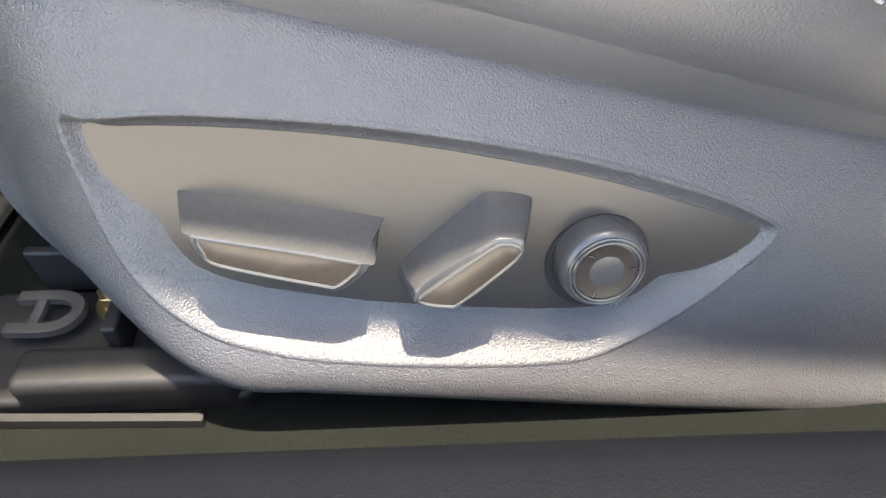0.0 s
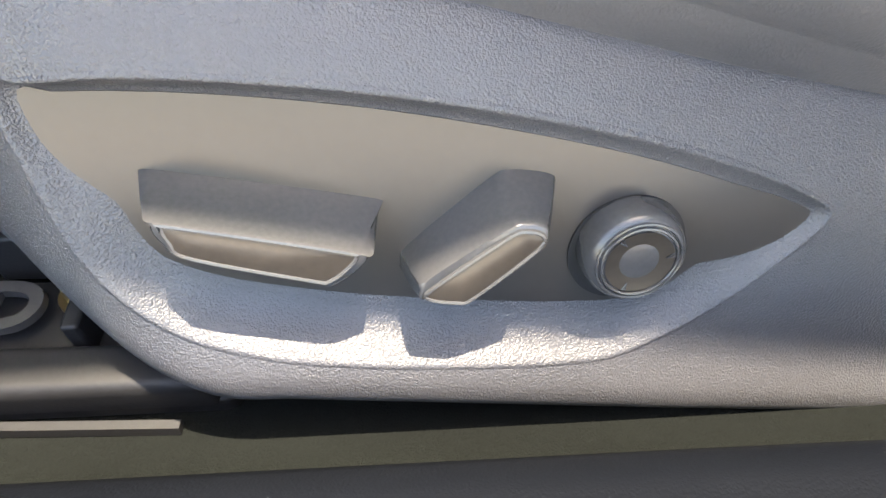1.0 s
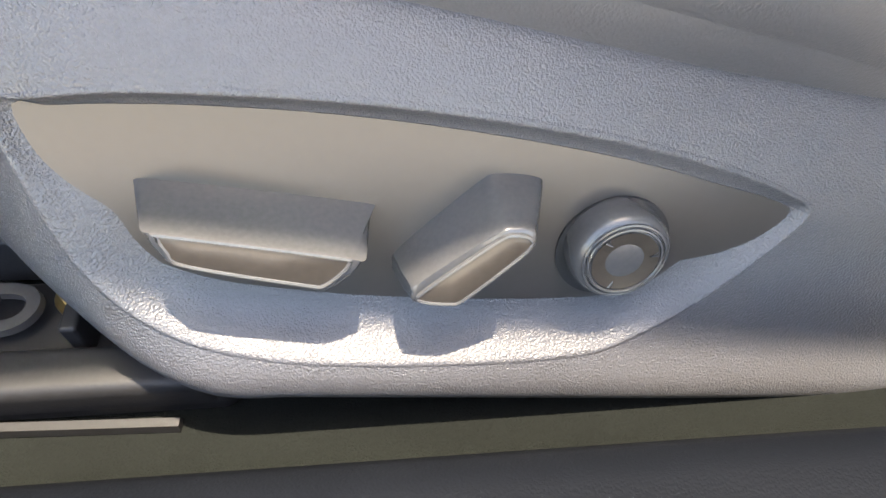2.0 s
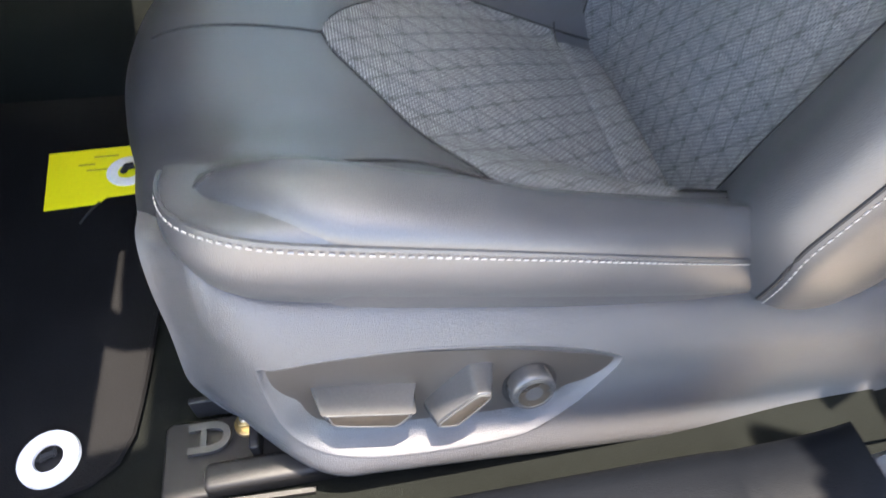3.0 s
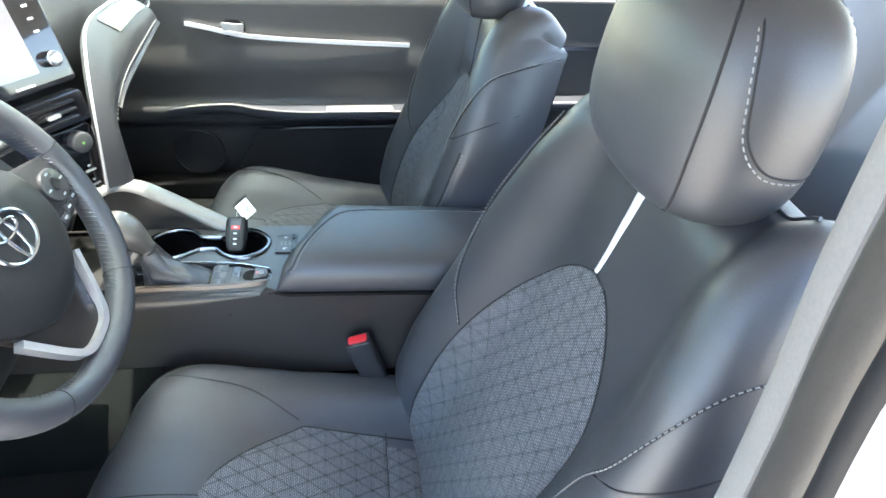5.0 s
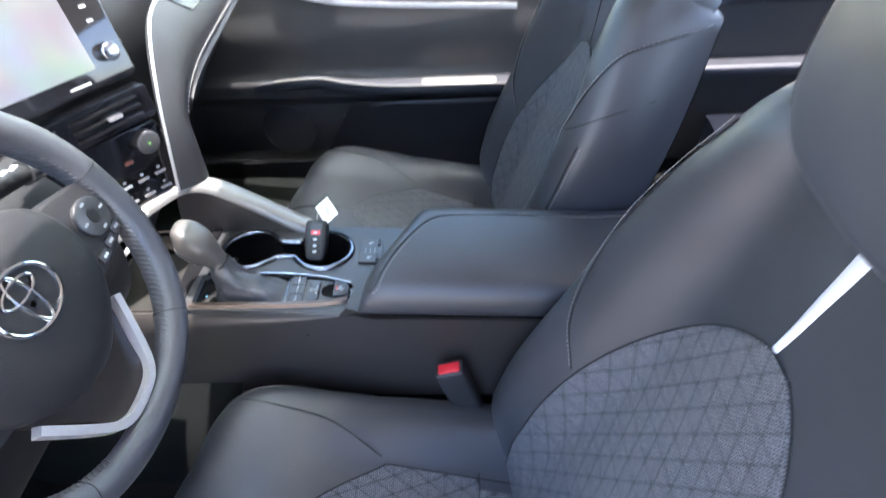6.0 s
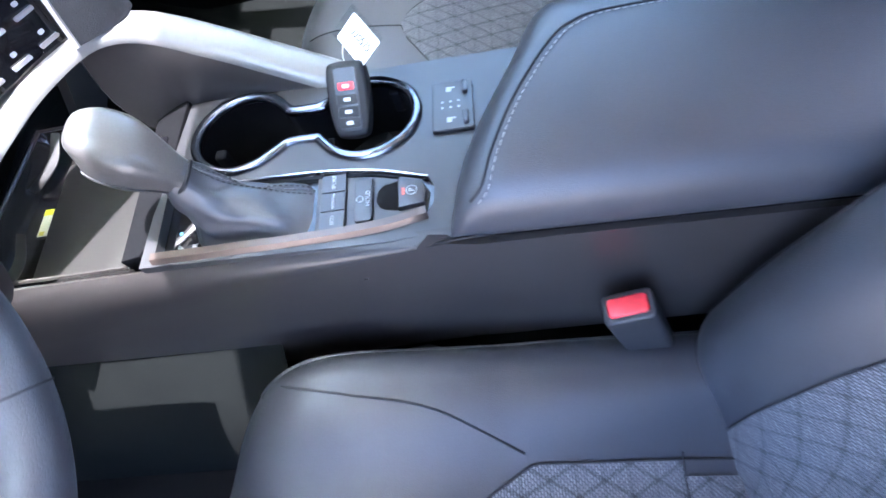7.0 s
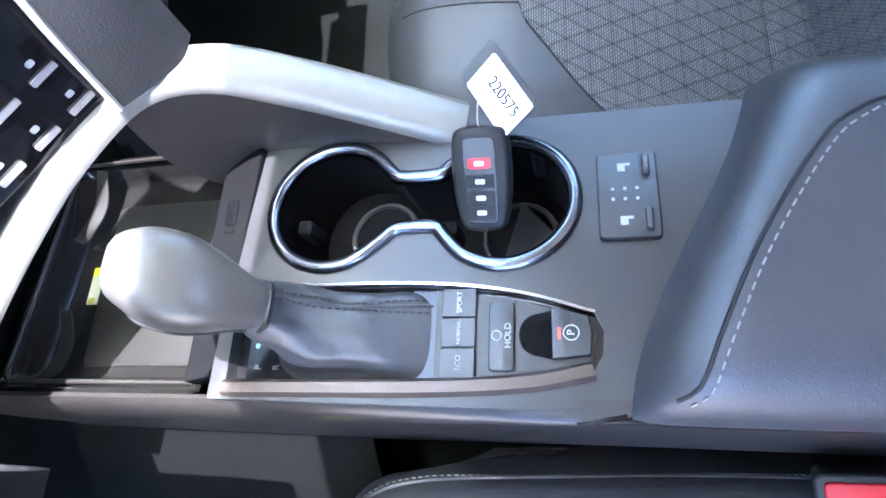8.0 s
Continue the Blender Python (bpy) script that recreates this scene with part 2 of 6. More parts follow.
def plate(outline, low, high, m=None, inset=0.0, drop=0.0, bm=None, tight=False):
    """A prism over a closed outline in its own xy, from low to high, with a sloped edge round its top."""
    bm = bm or bmesh.new()
    m = m or Matrix.Identity(4)
    pts = [Vector((*q, 0)) for q in outline]
    c = sum(pts, Vector()) / len(pts)
    half = Vector((max(q.x for q in pts) - min(q.x for q in pts), max(q.y for q in pts) - min(q.y for q in pts), 0)) / 2

    def ring(z, shrink):
        r = []
        for i, q in enumerate(pts):
            a, b = pts[i - 1], pts[(i + 1) % len(pts)]
            t = (b - a).normalized()
            nrm = Vector((-t.y, t.x, 0))
            if nrm.dot(c - q) < 0:
                nrm = -nrm
            w = q + nrm * shrink
            if tight:
                w = c + Vector(((q.x - c.x) * (1 - shrink / half.x), (q.y - c.y) * (1 - shrink / half.y), 0))
            r.append(bm.verts.new(m @ Vector((w.x, w.y, z))))
        return r

    levels = [ring(low, 0.0)]
    if inset:
        steps = 4
        for k in range(steps + 1):
            t = math.pi / 2 * k / steps
            levels.append(ring(high - drop + drop * math.sin(t), inset * (1 - math.cos(t))))
    else:
        levels.append(ring(high, 0.0))
    for a, b in zip(levels, levels[1:]):
        for i in range(len(a)):
            j = (i + 1) % len(a)
            bm.faces.new((a[i], a[j], b[j], b[i]))
    bm.faces.new(levels[-1])
    bm.faces.new(levels[0][::-1])
    return bm


def rounded(w, h, r, n=5, cx=0.0, cy=0.0):
    out = []
    for sx, sy, a0 in ((1, 1, 0), (-1, 1, 90), (-1, -1, 180), (1, -1, 270)):
        for k in range(n + 1):
            a = radians(a0 + 90 * k / n)
            out.append((cx + sx * (w / 2 - r) + r * math.cos(a), cy + sy * (h / 2 - r) + r * math.sin(a)))
    return out


def box(x0, x1, y0, y1, z0, z1, bm=None):
    bm = bm or bmesh.new()
    v = [bm.verts.new((x, y, z)) for x in (x0, x1) for y in (y0, y1) for z in (z0, z1)]
    for f in ((0, 1, 3, 2), (4, 6, 7, 5), (0, 4, 5, 1), (2, 3, 7, 6), (0, 2, 6, 4), (1, 5, 7, 3)):
        bm.faces.new([v[i] for i in f])
    return bm


def basis(origin, ex, ey):
    """A pose whose x and y axes lie along ex and ey."""
    ex = Vector(ex).normalized()
    ez = ex.cross(Vector(ey)).normalized()
    ey = ez.cross(ex)
    return Matrix(((ex.x, ey.x, ez.x, origin[0]), (ex.y, ey.y, ez.y, origin[1]), (ex.z, ey.z, ez.z, origin[2]), (0, 0, 0, 1)))


def smooth(a, b, x):
    t = min(1.0, max(0.0, (x - a) / (b - a)))
    return t * t * (3 - 2 * t)


def stitches(points, length, width, bm=None):
    """Short raised threads along points."""
    bm = bm or bmesh.new()
    ln = Line(points, n=6)
    count = max(2, int(ln.length / (length * 1.7)))
    for k in range(count):
        s = (k + 0.5) / count
        h = 0.5 * length / ln.length
        a, b = Vector(tuple(ln(max(0, s - h)))), Vector(tuple(ln(min(1, s + h))))
        sweep((a, a.lerp(b, 0.5), b), width, n=5, bm=bm)
    return bm


# ---- text ----
def letters(text, size, m, material, parent, name="lettering", depth=0.0003):
    cu = bpy.data.curves.new(name, "FONT")
    cu.body, cu.size, cu.align_x, cu.align_y, cu.extrude = text, size, "CENTER", "CENTER", depth
    ob = bpy.data.objects.new(name, cu)
    me = bpy.data.meshes.new_from_object(ob)
    bpy.data.objects.remove(ob)
    me.transform(m)
    me.materials.append(material)
    made = new(name, me)
    made.parent = parent
    return made


# ---- the seats ----
CUSH = Line([(-0.150, 0.03), (-0.178, 0.08), (-0.186, 0.135), (-0.172, 0.190), (-0.115, 0.218), (0.0, 0.205), (0.15, 0.150), (0.30, 0.082), (0.40, 0.045)])
BACK = Line([(0.345, 0.040), (0.385, 0.13), (0.450, 0.30), (0.520, 0.46), (0.570, 0.61), (0.590, 0.70), (0.606, 0.765), (0.640, 0.803), (0.690, 0.803), (0.735, 0.76)])


WELT = Line([(-0.112, -0.185, 0.236), (-0.118, -0.222, 0.243), (-0.107, -0.254, 0.247), (-0.080, -0.276, 0.250), (-0.040, -0.289, 0.248), (0.036, -0.297, 0.239), (0.156, -0.297, 0.210), (0.250, -0.291, 0.179), (0.325, -0.282, 0.150), (0.42, -0.270, 0.115)])
WELT_X = list(np.maximum.accumulate(WELT.p[:, 0]))


def crease_z(x):
    """Height of the line where the cushion's side meets the plastic shield."""
    return float(np.interp(x, (-0.150, -0.135, -0.106, -0.093, -0.058, 0.005, 0.078, 0.164, 0.288, 0.40, 0.75), (0.226, 0.224, 0.216, 0.206, 0.194, 0.181, 0.165, 0.144, 0.117, 0.102, 0.090)))


def cushion(s, v):
    p = cushion_plain(s, v)
    if v > -0.75:
        return p
    # outer side: a rolled bolster down to the welt, then a nearly upright band
    k = smooth(0.25, 0.36, s)
    top = cushion_plain(s, -0.75)
    x = p[0]
    w = np.array([x, np.interp(x, WELT_X, WELT.p[:, 1]), np.interp(x, WELT_X, WELT.p[:, 2])])
    a = -v
    if a < 0.90:
        t = (a - 0.75) / 0.15
        mid = np.array([x, w[1] + 0.004, w[2] + 0.020])
        q = (1 - t) ** 2 * top + 2 * t * (1 - t) * mid + t * t * w
    else:
        t = (a - 0.90) / 0.10
        low = np.array([x, w[1] * 0.25 - 0.293 * 0.75, crease_z(x) - 0.022])
        q = w + (low - w) * t + np.array([0, -0.006, 0]) * math.sin(math.pi * t)
    return p * (1 - k) + q * k


def cushion_plain(s, v):
    x, z = CUSH(s)
    tx, tz = CUSH.way(s)
    nx, nz = -tz, tx
    back = smooth(0.30, 0.95, s)
    a = abs(v)
    bolster = float(np.interp(s, (0.0, 0.22, 0.32, 0.45, 0.60, 0.78, 0.95), (0.004, 0.012, 0.016, 0.012, 0.024, 0.055, 0.085)))
    wide = 0.222 if v > 0 else 0.248
    extra = 0.0 if v > 0 else 0.038 * smooth(0.17, 0.36, s)
    if a < 0.75:
        y = a / 0.75 * wide
        h = bolster * smooth(0.115, 0.205, y) + extra * smooth(0.200, wide, y) + (0.004 * math.cos(y / 0.115 * math.pi / 2) if y < 0.115 else 0.0)
    elif a < 0.92:
        t = (a - 0.75) / 0.17 * math.pi / 2
        y, h = wide + 0.034 * math.sin(t), bolster + extra - 0.034 * (1 - math.cos(t))
    else:
        t = (a - 0.92) / 0.08
        y, h = wide + 0.034 + (0.028 if v > 0 else 0.006) * t, bolster + extra - 0.034 - 0.120 * t
    y += (0.016 if v > 0 else 0.008) * back * (y / 0.256)
    if v < 0:
        y *= 1 - 0.08 * (1 - smooth(0.20, 0.44, s)) * smooth(0.10, 0.26, y)
    front = 1 - smooth(0.25, 0.75, s)
    x += front * 0.068 * (y / 0.256) ** 2
    return np.array([x + nx * h, math.copysign(y, v), z + nz * h])


def back_width(s):
    return 0.296 - 0.098 * smooth(0.50, 1.0, s) ** 1.3 - 0.02 * (1 - smooth(0, 0.12, s))


def backrest(s, v):
    x, z = BACK(s)
    tx, tz = BACK.way(s)
    nx, nz = -tz, tx
    a = abs(v)
    wing = float(np.interp(s, (0.0, 0.25, 0.55, 0.72, 0.85, 1.0), (0.070, 0.085, 0.078, 0.060, 0.030, 0.012)))
    wing *= 0.35 + 0.65 * smooth(0.0, 0.16, s)
    wide = back_width(s)
    if a < 0.70:
        y = a / 0.70 * (wide - 0.045)
        h = wing * smooth(0.12, wide - 0.050, y)
    elif a < 0.85:
        t = (a - 0.70) / 0.15 * math.pi / 2
        y, h = wide - 0.045 + 0.045 * math.sin(t), wing - 0.045 * (1 - math.cos(t))
    else:
        t = (a - 0.85) / 0.15
        y, h = wide + 0.012 * math.sin(t * math.pi) - 0.03 * t * t, wing - 0.045
    if s < 0.1:
        h -= 0.022 * (1 - s / 0.1) ** 2
    p = np.array([x + nx * h, math.copysign(y, v) - 0.018, z + nz * h])
    if a > 0.85:
        t = (a - 0.85) / 0.15
        rim = np.array([x + nx * (wing - 0.045), math.copysign(wide, v) - 0.018, z + nz * (wing - 0.045)])
        end = np.array([*rear_edge(s), 0.0])
        end = np.array([end[0], math.copysign(wide - 0.032, v) - 0.018, end[1]])
        p = rim + (end - rim) * t + np.array([0, math.copysign(0.014, v), 0]) * math.sin(math.pi * t)
    return p


def rear_edge(s):
    """Rear corner of the backrest beside the share s of its front line."""
    z = min(BACK(s)[1] - 0.02, 0.742)
    return 0.470 + 0.36 * z, z


def cushion_at(x, y, lift=0.0):
    """The point of the cushion over plan place x, y."""
    v = math.copysign(min(0.75, abs(y) / (0.222 if y > 0 else 0.248) * 0.75 / (1 + 0.05 * smooth(0, 0.4, x))), y)
    lo, hi = 0.25, 1.0
    for _ in range(18):
        mid = (lo + hi) / 2
        if cushion(mid, v)[0] < x:
            lo = mid
        else:
            hi = mid
    p = cushion(lo, v)
    return np.array([p[0], y, p[2] + lift])


def back_at(z, y, lift=0.0):
    """The point of the backrest at height z and place y across."""
    lo, hi = 0.0, 0.85
    for _ in range(18):
        mid = (lo + hi) / 2
        v = math.copysign(min(0.70, abs(y + 0.018) / (back_width(mid) - 0.045) * 0.70), y + 0.018)
        if backrest(mid, v)[2] < z:
            lo = mid
        else:
            hi = mid
    p = backrest(lo, v)
    return np.array([p[0] - lift, y, p[2] + lift * 0.4])


def seat(name, label, powered, lean=0.0):
    root = thing(name, label, "car seat", group="front seats")
    us, vs = np.linspace(0, 1, 56), np.concatenate([np.linspace(-1, -0.75, 13), np.linspace(-0.74, 0.74, 45), np.linspace(0.75, 1, 13)])
    part("cushion", surf(cushion, us, vs), LEATHER, root, "black leather cushion with raised side bolsters", 60)
    vs = np.concatenate([np.linspace(-1, -0.70, 16), np.linspace(-0.68, 0.68, 41), np.linspace(0.70, 1, 16)])
    part("backrest", surf(backrest, us, vs), LEATHER, root, "black leather backrest with deep side bolsters", 60)

    part("back_shell", surf(lambda u, v: np.array([rear_edge(0.80 * u)[0], v * (back_width(0.80 * u) - 0.030) - 0.018, rear_edge(0.80 * u)[1]]), np.linspace(0, 1, 24), np.linspace(-1, 1, 9)), BLACK, root, "black rear of the backrest", 60)

    # cloth panels
    def half(x, side):
        if side > 0:
            return 0.150 * min(1.0, max(0.0, x / 0.15)) ** 0.62 + 0.004 * smooth(0.15, 0.32, x)
        return min(0.016 + 1.46 * x, 0.208 - 0.04 * max(0.0, x - 0.142)) if x > 0.004 else 0.0037 * x / 0.004 * 4.1

    def cloth(u, v):
        x = 0.300 * u ** 1.4
        w = half(x, v)
        return cushion_at(x, v * w - 0.010, 0.0030 * (1 - abs(v) ** 10) + 0.0006)

    part("seat_panel", surf(cloth, np.linspace(0, 1, 44), np.linspace(-1, 1, 37)), CUSHCLOTH, root, "grey cloth seat panel with a woven diamond pattern", 60)

    def strip(u, v):
        return cushion_at(0.302 + 0.062 * u, v * (0.178 if v < 0 else 0.146) - 0.018, 0.0045 * (1 - abs(2 * u - 1) ** 8) + 0.0006)

    part("rear_strip", surf(strip, np.linspace(0, 1, 10), np.linspace(-1, 1, 25)), CUSHCLOTH, root, "cloth strip across the rear of the seat panel", 60)

    def width(z):
        return 0.172 * max(0.0, 1 - max(0.0, (z - 0.22) / 0.40) ** 3.2) ** 0.66

    def back_cloth(u, v):
        z = 0.060 + 0.557 * (1 - (1 - u) ** 1.5)
        return back_at(z, v * max(0.003, width(z)) + AXIS, 0.0030 * (1 - abs(v) ** 10) + 0.0008)

    part("back_panel", surf(back_cloth, np.linspace(0, 1, 44), np.linspace(-1, 1, 33)), BACKCLOTH, root, "grey cloth back panel with a woven diamond pattern", 60)

    # seams and piping
    for side in (-1, 1):
        rows = np.linspace(0.225, 0.97, 70)
        along = Line([(0.225, 0.745), (0.246, 0.80), (0.280, 0.845), (0.34, 0.878), (0.45, 0.895), (0.60, 0.898), (0.76, 0.882), (0.97, 0.864)]).points(90)
        rows = [q[0] for q in along]
        low = [side * q[1] for q in along]

        def beside(v):
            gap = max(0.0, 0.918 - abs(v)) * 0.312
            return abs(v) + 0.0055 / 0.312 if gap > 0.0055 else 0.918 + (0.0055 - gap) / 1.44

        if side > 0:
            piping, thread = [cushion(q, v) for q, v in zip(rows, low)], [cushion(q, beside(v)) + np.array([0, 0.0010, 0.0004]) for q, v in zip(rows, low)]
        else:
            piping = WELT.points(100)[4:94]

            def band(u, v):
                p = WELT(0.07 + 0.875 * u)
                low = np.array([p[0] + 0.002, p[1] * 0.25 - 0.292 * 0.75, crease_z(p[0]) - 0.020])
                k = smooth(-0.05, -0.115, p[0])
                low[1] = low[1] * (1 - k) + (p[1] - 0.008) * k
                q = p + (low - p) * v
                return q + np.array([-0.004 * k, -0.0075, 0.0]) * math.sin(math.pi * min(1.0, v * 1.1 + 0.06))

            def roll(u, v):
                p, t = WELT(0.03 + 0.915 * u), WELT.way(0.03 + 0.915 * u)
                inward = np.array([-t[1], t[0]]) / math.hypot(t[0], t[1])
                far = 0.075
                e = p[:2] + inward * far
                a = cushion_at(max(-0.095, e[0]), min(-0.10, e[1]), -0.002 - 0.004 * smooth(-0.03, -0.11, p[0]))
                c = np.array([*(p[:2] + inward * 0.012), p[2] + 0.020 - 0.012 * smooth(-0.03, -0.11, p[0])])
                return (1 - v) ** 2 * p + 2 * v * (1 - v) * c + v * v * a

            part("bolster", surf(roll, np.linspace(0, 1, 60), np.linspace(0, 1, 16)), LEATHER, root, "rounded leather bolster above the piping", 70)
            thread = []
            for u in np.linspace(0.0, 0.99, 90):
                t = WELT.way(0.07 + 0.875 * u)
                thread.append(band(u, 0.035) + np.array([t[1], -t[0], 0.0]) / math.hypot(t[0], t[1]) * 0.0010)
            part("side_band", surf(band, np.linspace(0, 1, 70), np.linspace(0, 1, 16)), LEATHER, root, "smooth leather band along the cushion's side", 60)
        part("welt", sweep(piping, 0.0022, n=6), LEATHER, root, "leather piping along the bolster")
        part("stitching", stitches(thread, 0.0036, 0.0007), THREAD, root, "pale grey topstitching")
        part("seam", sweep([cushion_at(x, side * half(x, side) - 0.010, 0.0006) for x in np.linspace(0.0, 0.36, 40)], 0.0014, n=6), SEAM, root)
        inner = Line([cushion(0.20, side * 0.80), cushion(0.28, side * 0.74), cushion_at(-0.02, side * 0.205), cushion_at(0.06, side * 0.190), cushion_at(0.142, side * (half(0.142, side) + 0.004))])
        part("seam", sweep([q + np.array([0, 0, 0.0004]) for q in inner.points(24)], 0.0013, n=6), SEAM, root)
        part("seam", sweep([back_at(z, side * width(z) + AXIS, 0.0006) for z in np.linspace(0.060, 0.616, 50)], 0.0014, n=6), SEAM, root)
        if side > 0:
            line = Line([backrest(s, v) + np.array([-0.0006, 0.0003, 0.0004]) for s, v in ((0.36, 0.52), (0.42, 0.62), (0.50, 0.695), (0.60, 0.735), (0.70, 0.75), (0.80, 0.74))])
        else:
            line = Line([backrest(s, v) + np.array([-0.0006, -0.0003, 0.0004]) for s, v in ((0.34, -0.40), (0.45, -0.53), (0.57, -0.61), (0.63, -0.69), (0.70, -0.745), (0.767, -0.815), (0.80, -0.91), (0.81, -0.985))])
        part("seam", sweep(line.points(34), 0.0014, n=6), SEAM, root)
        if side < 0:
            fold = Line([backrest(s, v) + np.array([-0.0004, -0.0002, 0.0003]) for s, v in ((0.60, -0.655), (0.625, -0.74), (0.665, -0.83), (0.70, -0.92))])
            part("seam", sweep(fold.points(20), 0.0011, n=6), SEAM, root)
        part("stitching", stitches([q + np.array([-0.0026, side * 0.002, 0.0030]) for q in line.points(34)], 0.0042, 0.0007), THREAD, root, "pale grey topstitching")
        rim = np.linspace(0.06, 0.60, 50)
        part("welt", sweep([backrest(s, side * 0.79) for s in rim], 0.0018, n=6), SEAM, root)
        part("stitching", stitches([backrest(s, side * 0.803) + np.array([-0.0006, side * 0.0006, 0.0]) for s in rim], 0.0048, 0.0007), THREAD, root, "pale grey topstitching")
    part("seam", sweep([cushion_at(x, -0.010, 0.0004) for x in np.linspace(-0.15, 0.0, 14)], 0.0011, n=6), SEAM, root)
    part("seam", sweep([cushion_at(0.301, y, 0.0014) for y in np.linspace(-0.185, 0.150, 20)], 0.0012, n=6), SEAM, root)
    if powered:
        band = surf(lambda u, v: back_at(0.618 + 0.170 * u, v * (0.0045 + 0.006 * u) + 0.012 - 0.01 * u, 0.0022 * (1 - v * v) + 0.001), np.linspace(0, 1, 18), np.linspace(-1, 1, 7))
        part("centre_inlay", band, GREYLEATHER, root, "pale grey leather inlay above the back panel", 60)
    else:
        part("seam", sweep([back_at(z, AXIS, 0.0006) for z in np.linspace(0.615, 0.785, 12)], 0.0013, n=6), SEAM, root)

    # headrest
    def head(u, v):
        t = v * 2 * math.pi
        k = math.pi * (u - 0.5)
        e = lambda c, p: math.copysign(abs(c) ** p, c)
        w = 0.146 * (1 - 0.10 * math.sin(k))
        y = w * e(math.cos(k), 0.35) * e(math.cos(t), 0.65)
        x = 0.082 * e(math.cos(k), 0.45) * e(math.sin(t), 0.65)
        z = 0.108 * e(math.sin(k), 0.85)
        return np.array([0.611 + x + 0.10 * z + (0.9 * y * y if math.sin(t) < 0 else 0.3 * y * y), y + AXIS, 0.890 + z - 0.05 * x])

    part("headrest", surf(head, np.linspace(0.001, 0.999, 30), np.linspace(0, 1, 48, endpoint=False), True), LEATHER, root, "black leather headrest with stitched seams", 70)
    for side in (-1, 1):
        part("headrest_seam", sweep([head(u, 0.75 + side * 0.125) + np.array([-0.0005, 0, 0]) for u in np.linspace(0.06, 0.94, 40)], 0.0014, n=6), SEAM, root)
        part("headrest_post", sweep([(0.625, AXIS + side * 0.065, 0.76), (0.615, AXIS + side * 0.065, 0.82)], 0.006, n=12), CHROME, root, "chrome headrest post")
        part("headrest_stitching", stitches([head(u, 0.25 - side * 0.13) + np.array([0.0004, -side * 0.0008, 0]) for u in np.linspace(0.10, 0.92, 40)], 0.0048, 0.0009), THREAD, root, "pale grey topstitching")
    side_line = Line([head(u, v) + np.array([0.0, -0.0008, 0.0]) for u, v in ((0.93, 0.585), (0.75, 0.580), (0.60, 0.572), (0.50, 0.555), (0.44, 0.515), (0.42, 0.46), (0.42, 0.40))])
    part("headrest_panel_seam", sweep(side_line.points(40), 0.0011, n=6), SEAM, root)
    part("headrest_panel_stitching", stitches([p + np.array([-0.0035, -0.0004, -0.0035]) for p in side_line.points(40)], 0.0046, 0.0008), THREAD, root, "pale grey topstitching")
    part("top_welt", sweep([backrest(0.905, v) + np.array([0.0, 0.0, 0.0008]) for v in np.linspace(-0.66, 0.66, 40)], 0.0024, n=6), LEATHER, root, "piping along the top of the backrest")
    part("headrest_collar", plate(rounded(0.05, 0.20, 0.02), 0, 0.008, pose(0.655, AXIS, 0.797, 0, -2, 0), 0.004, 0.004), BLACK, root)
    if lean:
        turn = Matrix.Translation((0.36, 0, 0.08)) @ pose(0, 0, 0, 0, -lean, 0) @ Matrix.Diagonal((1, 1, 0.955, 1)) @ Matrix.Translation((-0.36, 0, -0.08))
        for ob in root.children:
            top = max(v.co.z for v in ob.data.vertices)
            if top > 0.30:
                ob.data.transform(turn)
    return root


AXIS = -0.004
driver_seat = seat("driver_seat", "black leather power driver seat with patterned grey cloth panels", True)
passenger_seat = seat("passenger_seat", "black leather passenger seat with patterned grey cloth panels", False, 5.0)
passenger_seat.location = (0.015, 0.814, -0.055)


# ---- seat side shield with its switches ----
def low_edge(x):
    return 0.030 - 0.16 * max(0.0, x) + 0.20 * max(0.0, min(0.5, x) - 0.15) ** 2


SHIELD_SECTION = Line([(-0.276, 1.0), (-0.300, 0.985), (-0.322, 0.80), (-0.336, 0.55), (-0.352, 0.28), (-0.368, 0.12), (-0.366, 0.03), (-0.345, -0.03), (-0.30, -0.05)])


def side_shape(u, v):
    """The shield's face: u from front to rear, v from top edge to underside."""
    y, h = SHIELD_SECTION(v)
    tuck = 0.054 * smooth(0.40, -0.05, h) ** 1.4
    x = -0.140 + 0.880 * u + tuck * (1 - smooth(0.0, 0.30, u)) + 0.004 * smooth(1.0, 0.6, h) * (1 - smooth(0, 0.12, u))
    zt, zb = crease_z(x) - 0.012 * (1 - smooth(0.0, 0.05, u)), low_edge(x)
    y += 0.062 * (1 - smooth(-0.01, 0.13, u)) ** 2 - 0.012 * smooth(0.6, 1.0, u)
    return np.array([x, y, zb + (zt - zb) * h])


def switch_frame():
    """Pose of the recess: x along the seat, y up its face, z out of it."""
    return basis((0.062, -0.3375, 0.105), (0.985, -0.02, -0.172), (0.0, 0.30, 0.95))


RECESS = [(-0.140, 0.031), (-0.128, 0.037), (-0.100, 0.044), (-0.05, 0.049), (0.0, 0.050), (0.06, 0.047), (0.11, 0.040), (0.145, 0.031), (0.152, 0.024),
          (0.142, 0.004), (0.118, -0.028), (0.090, -0.050), (0.06, -0.058), (0.0, -0.063), (-0.05, -0.063), (-0.085, -0.058), (-0.108, -0.044), (-0.125, -0.018)]


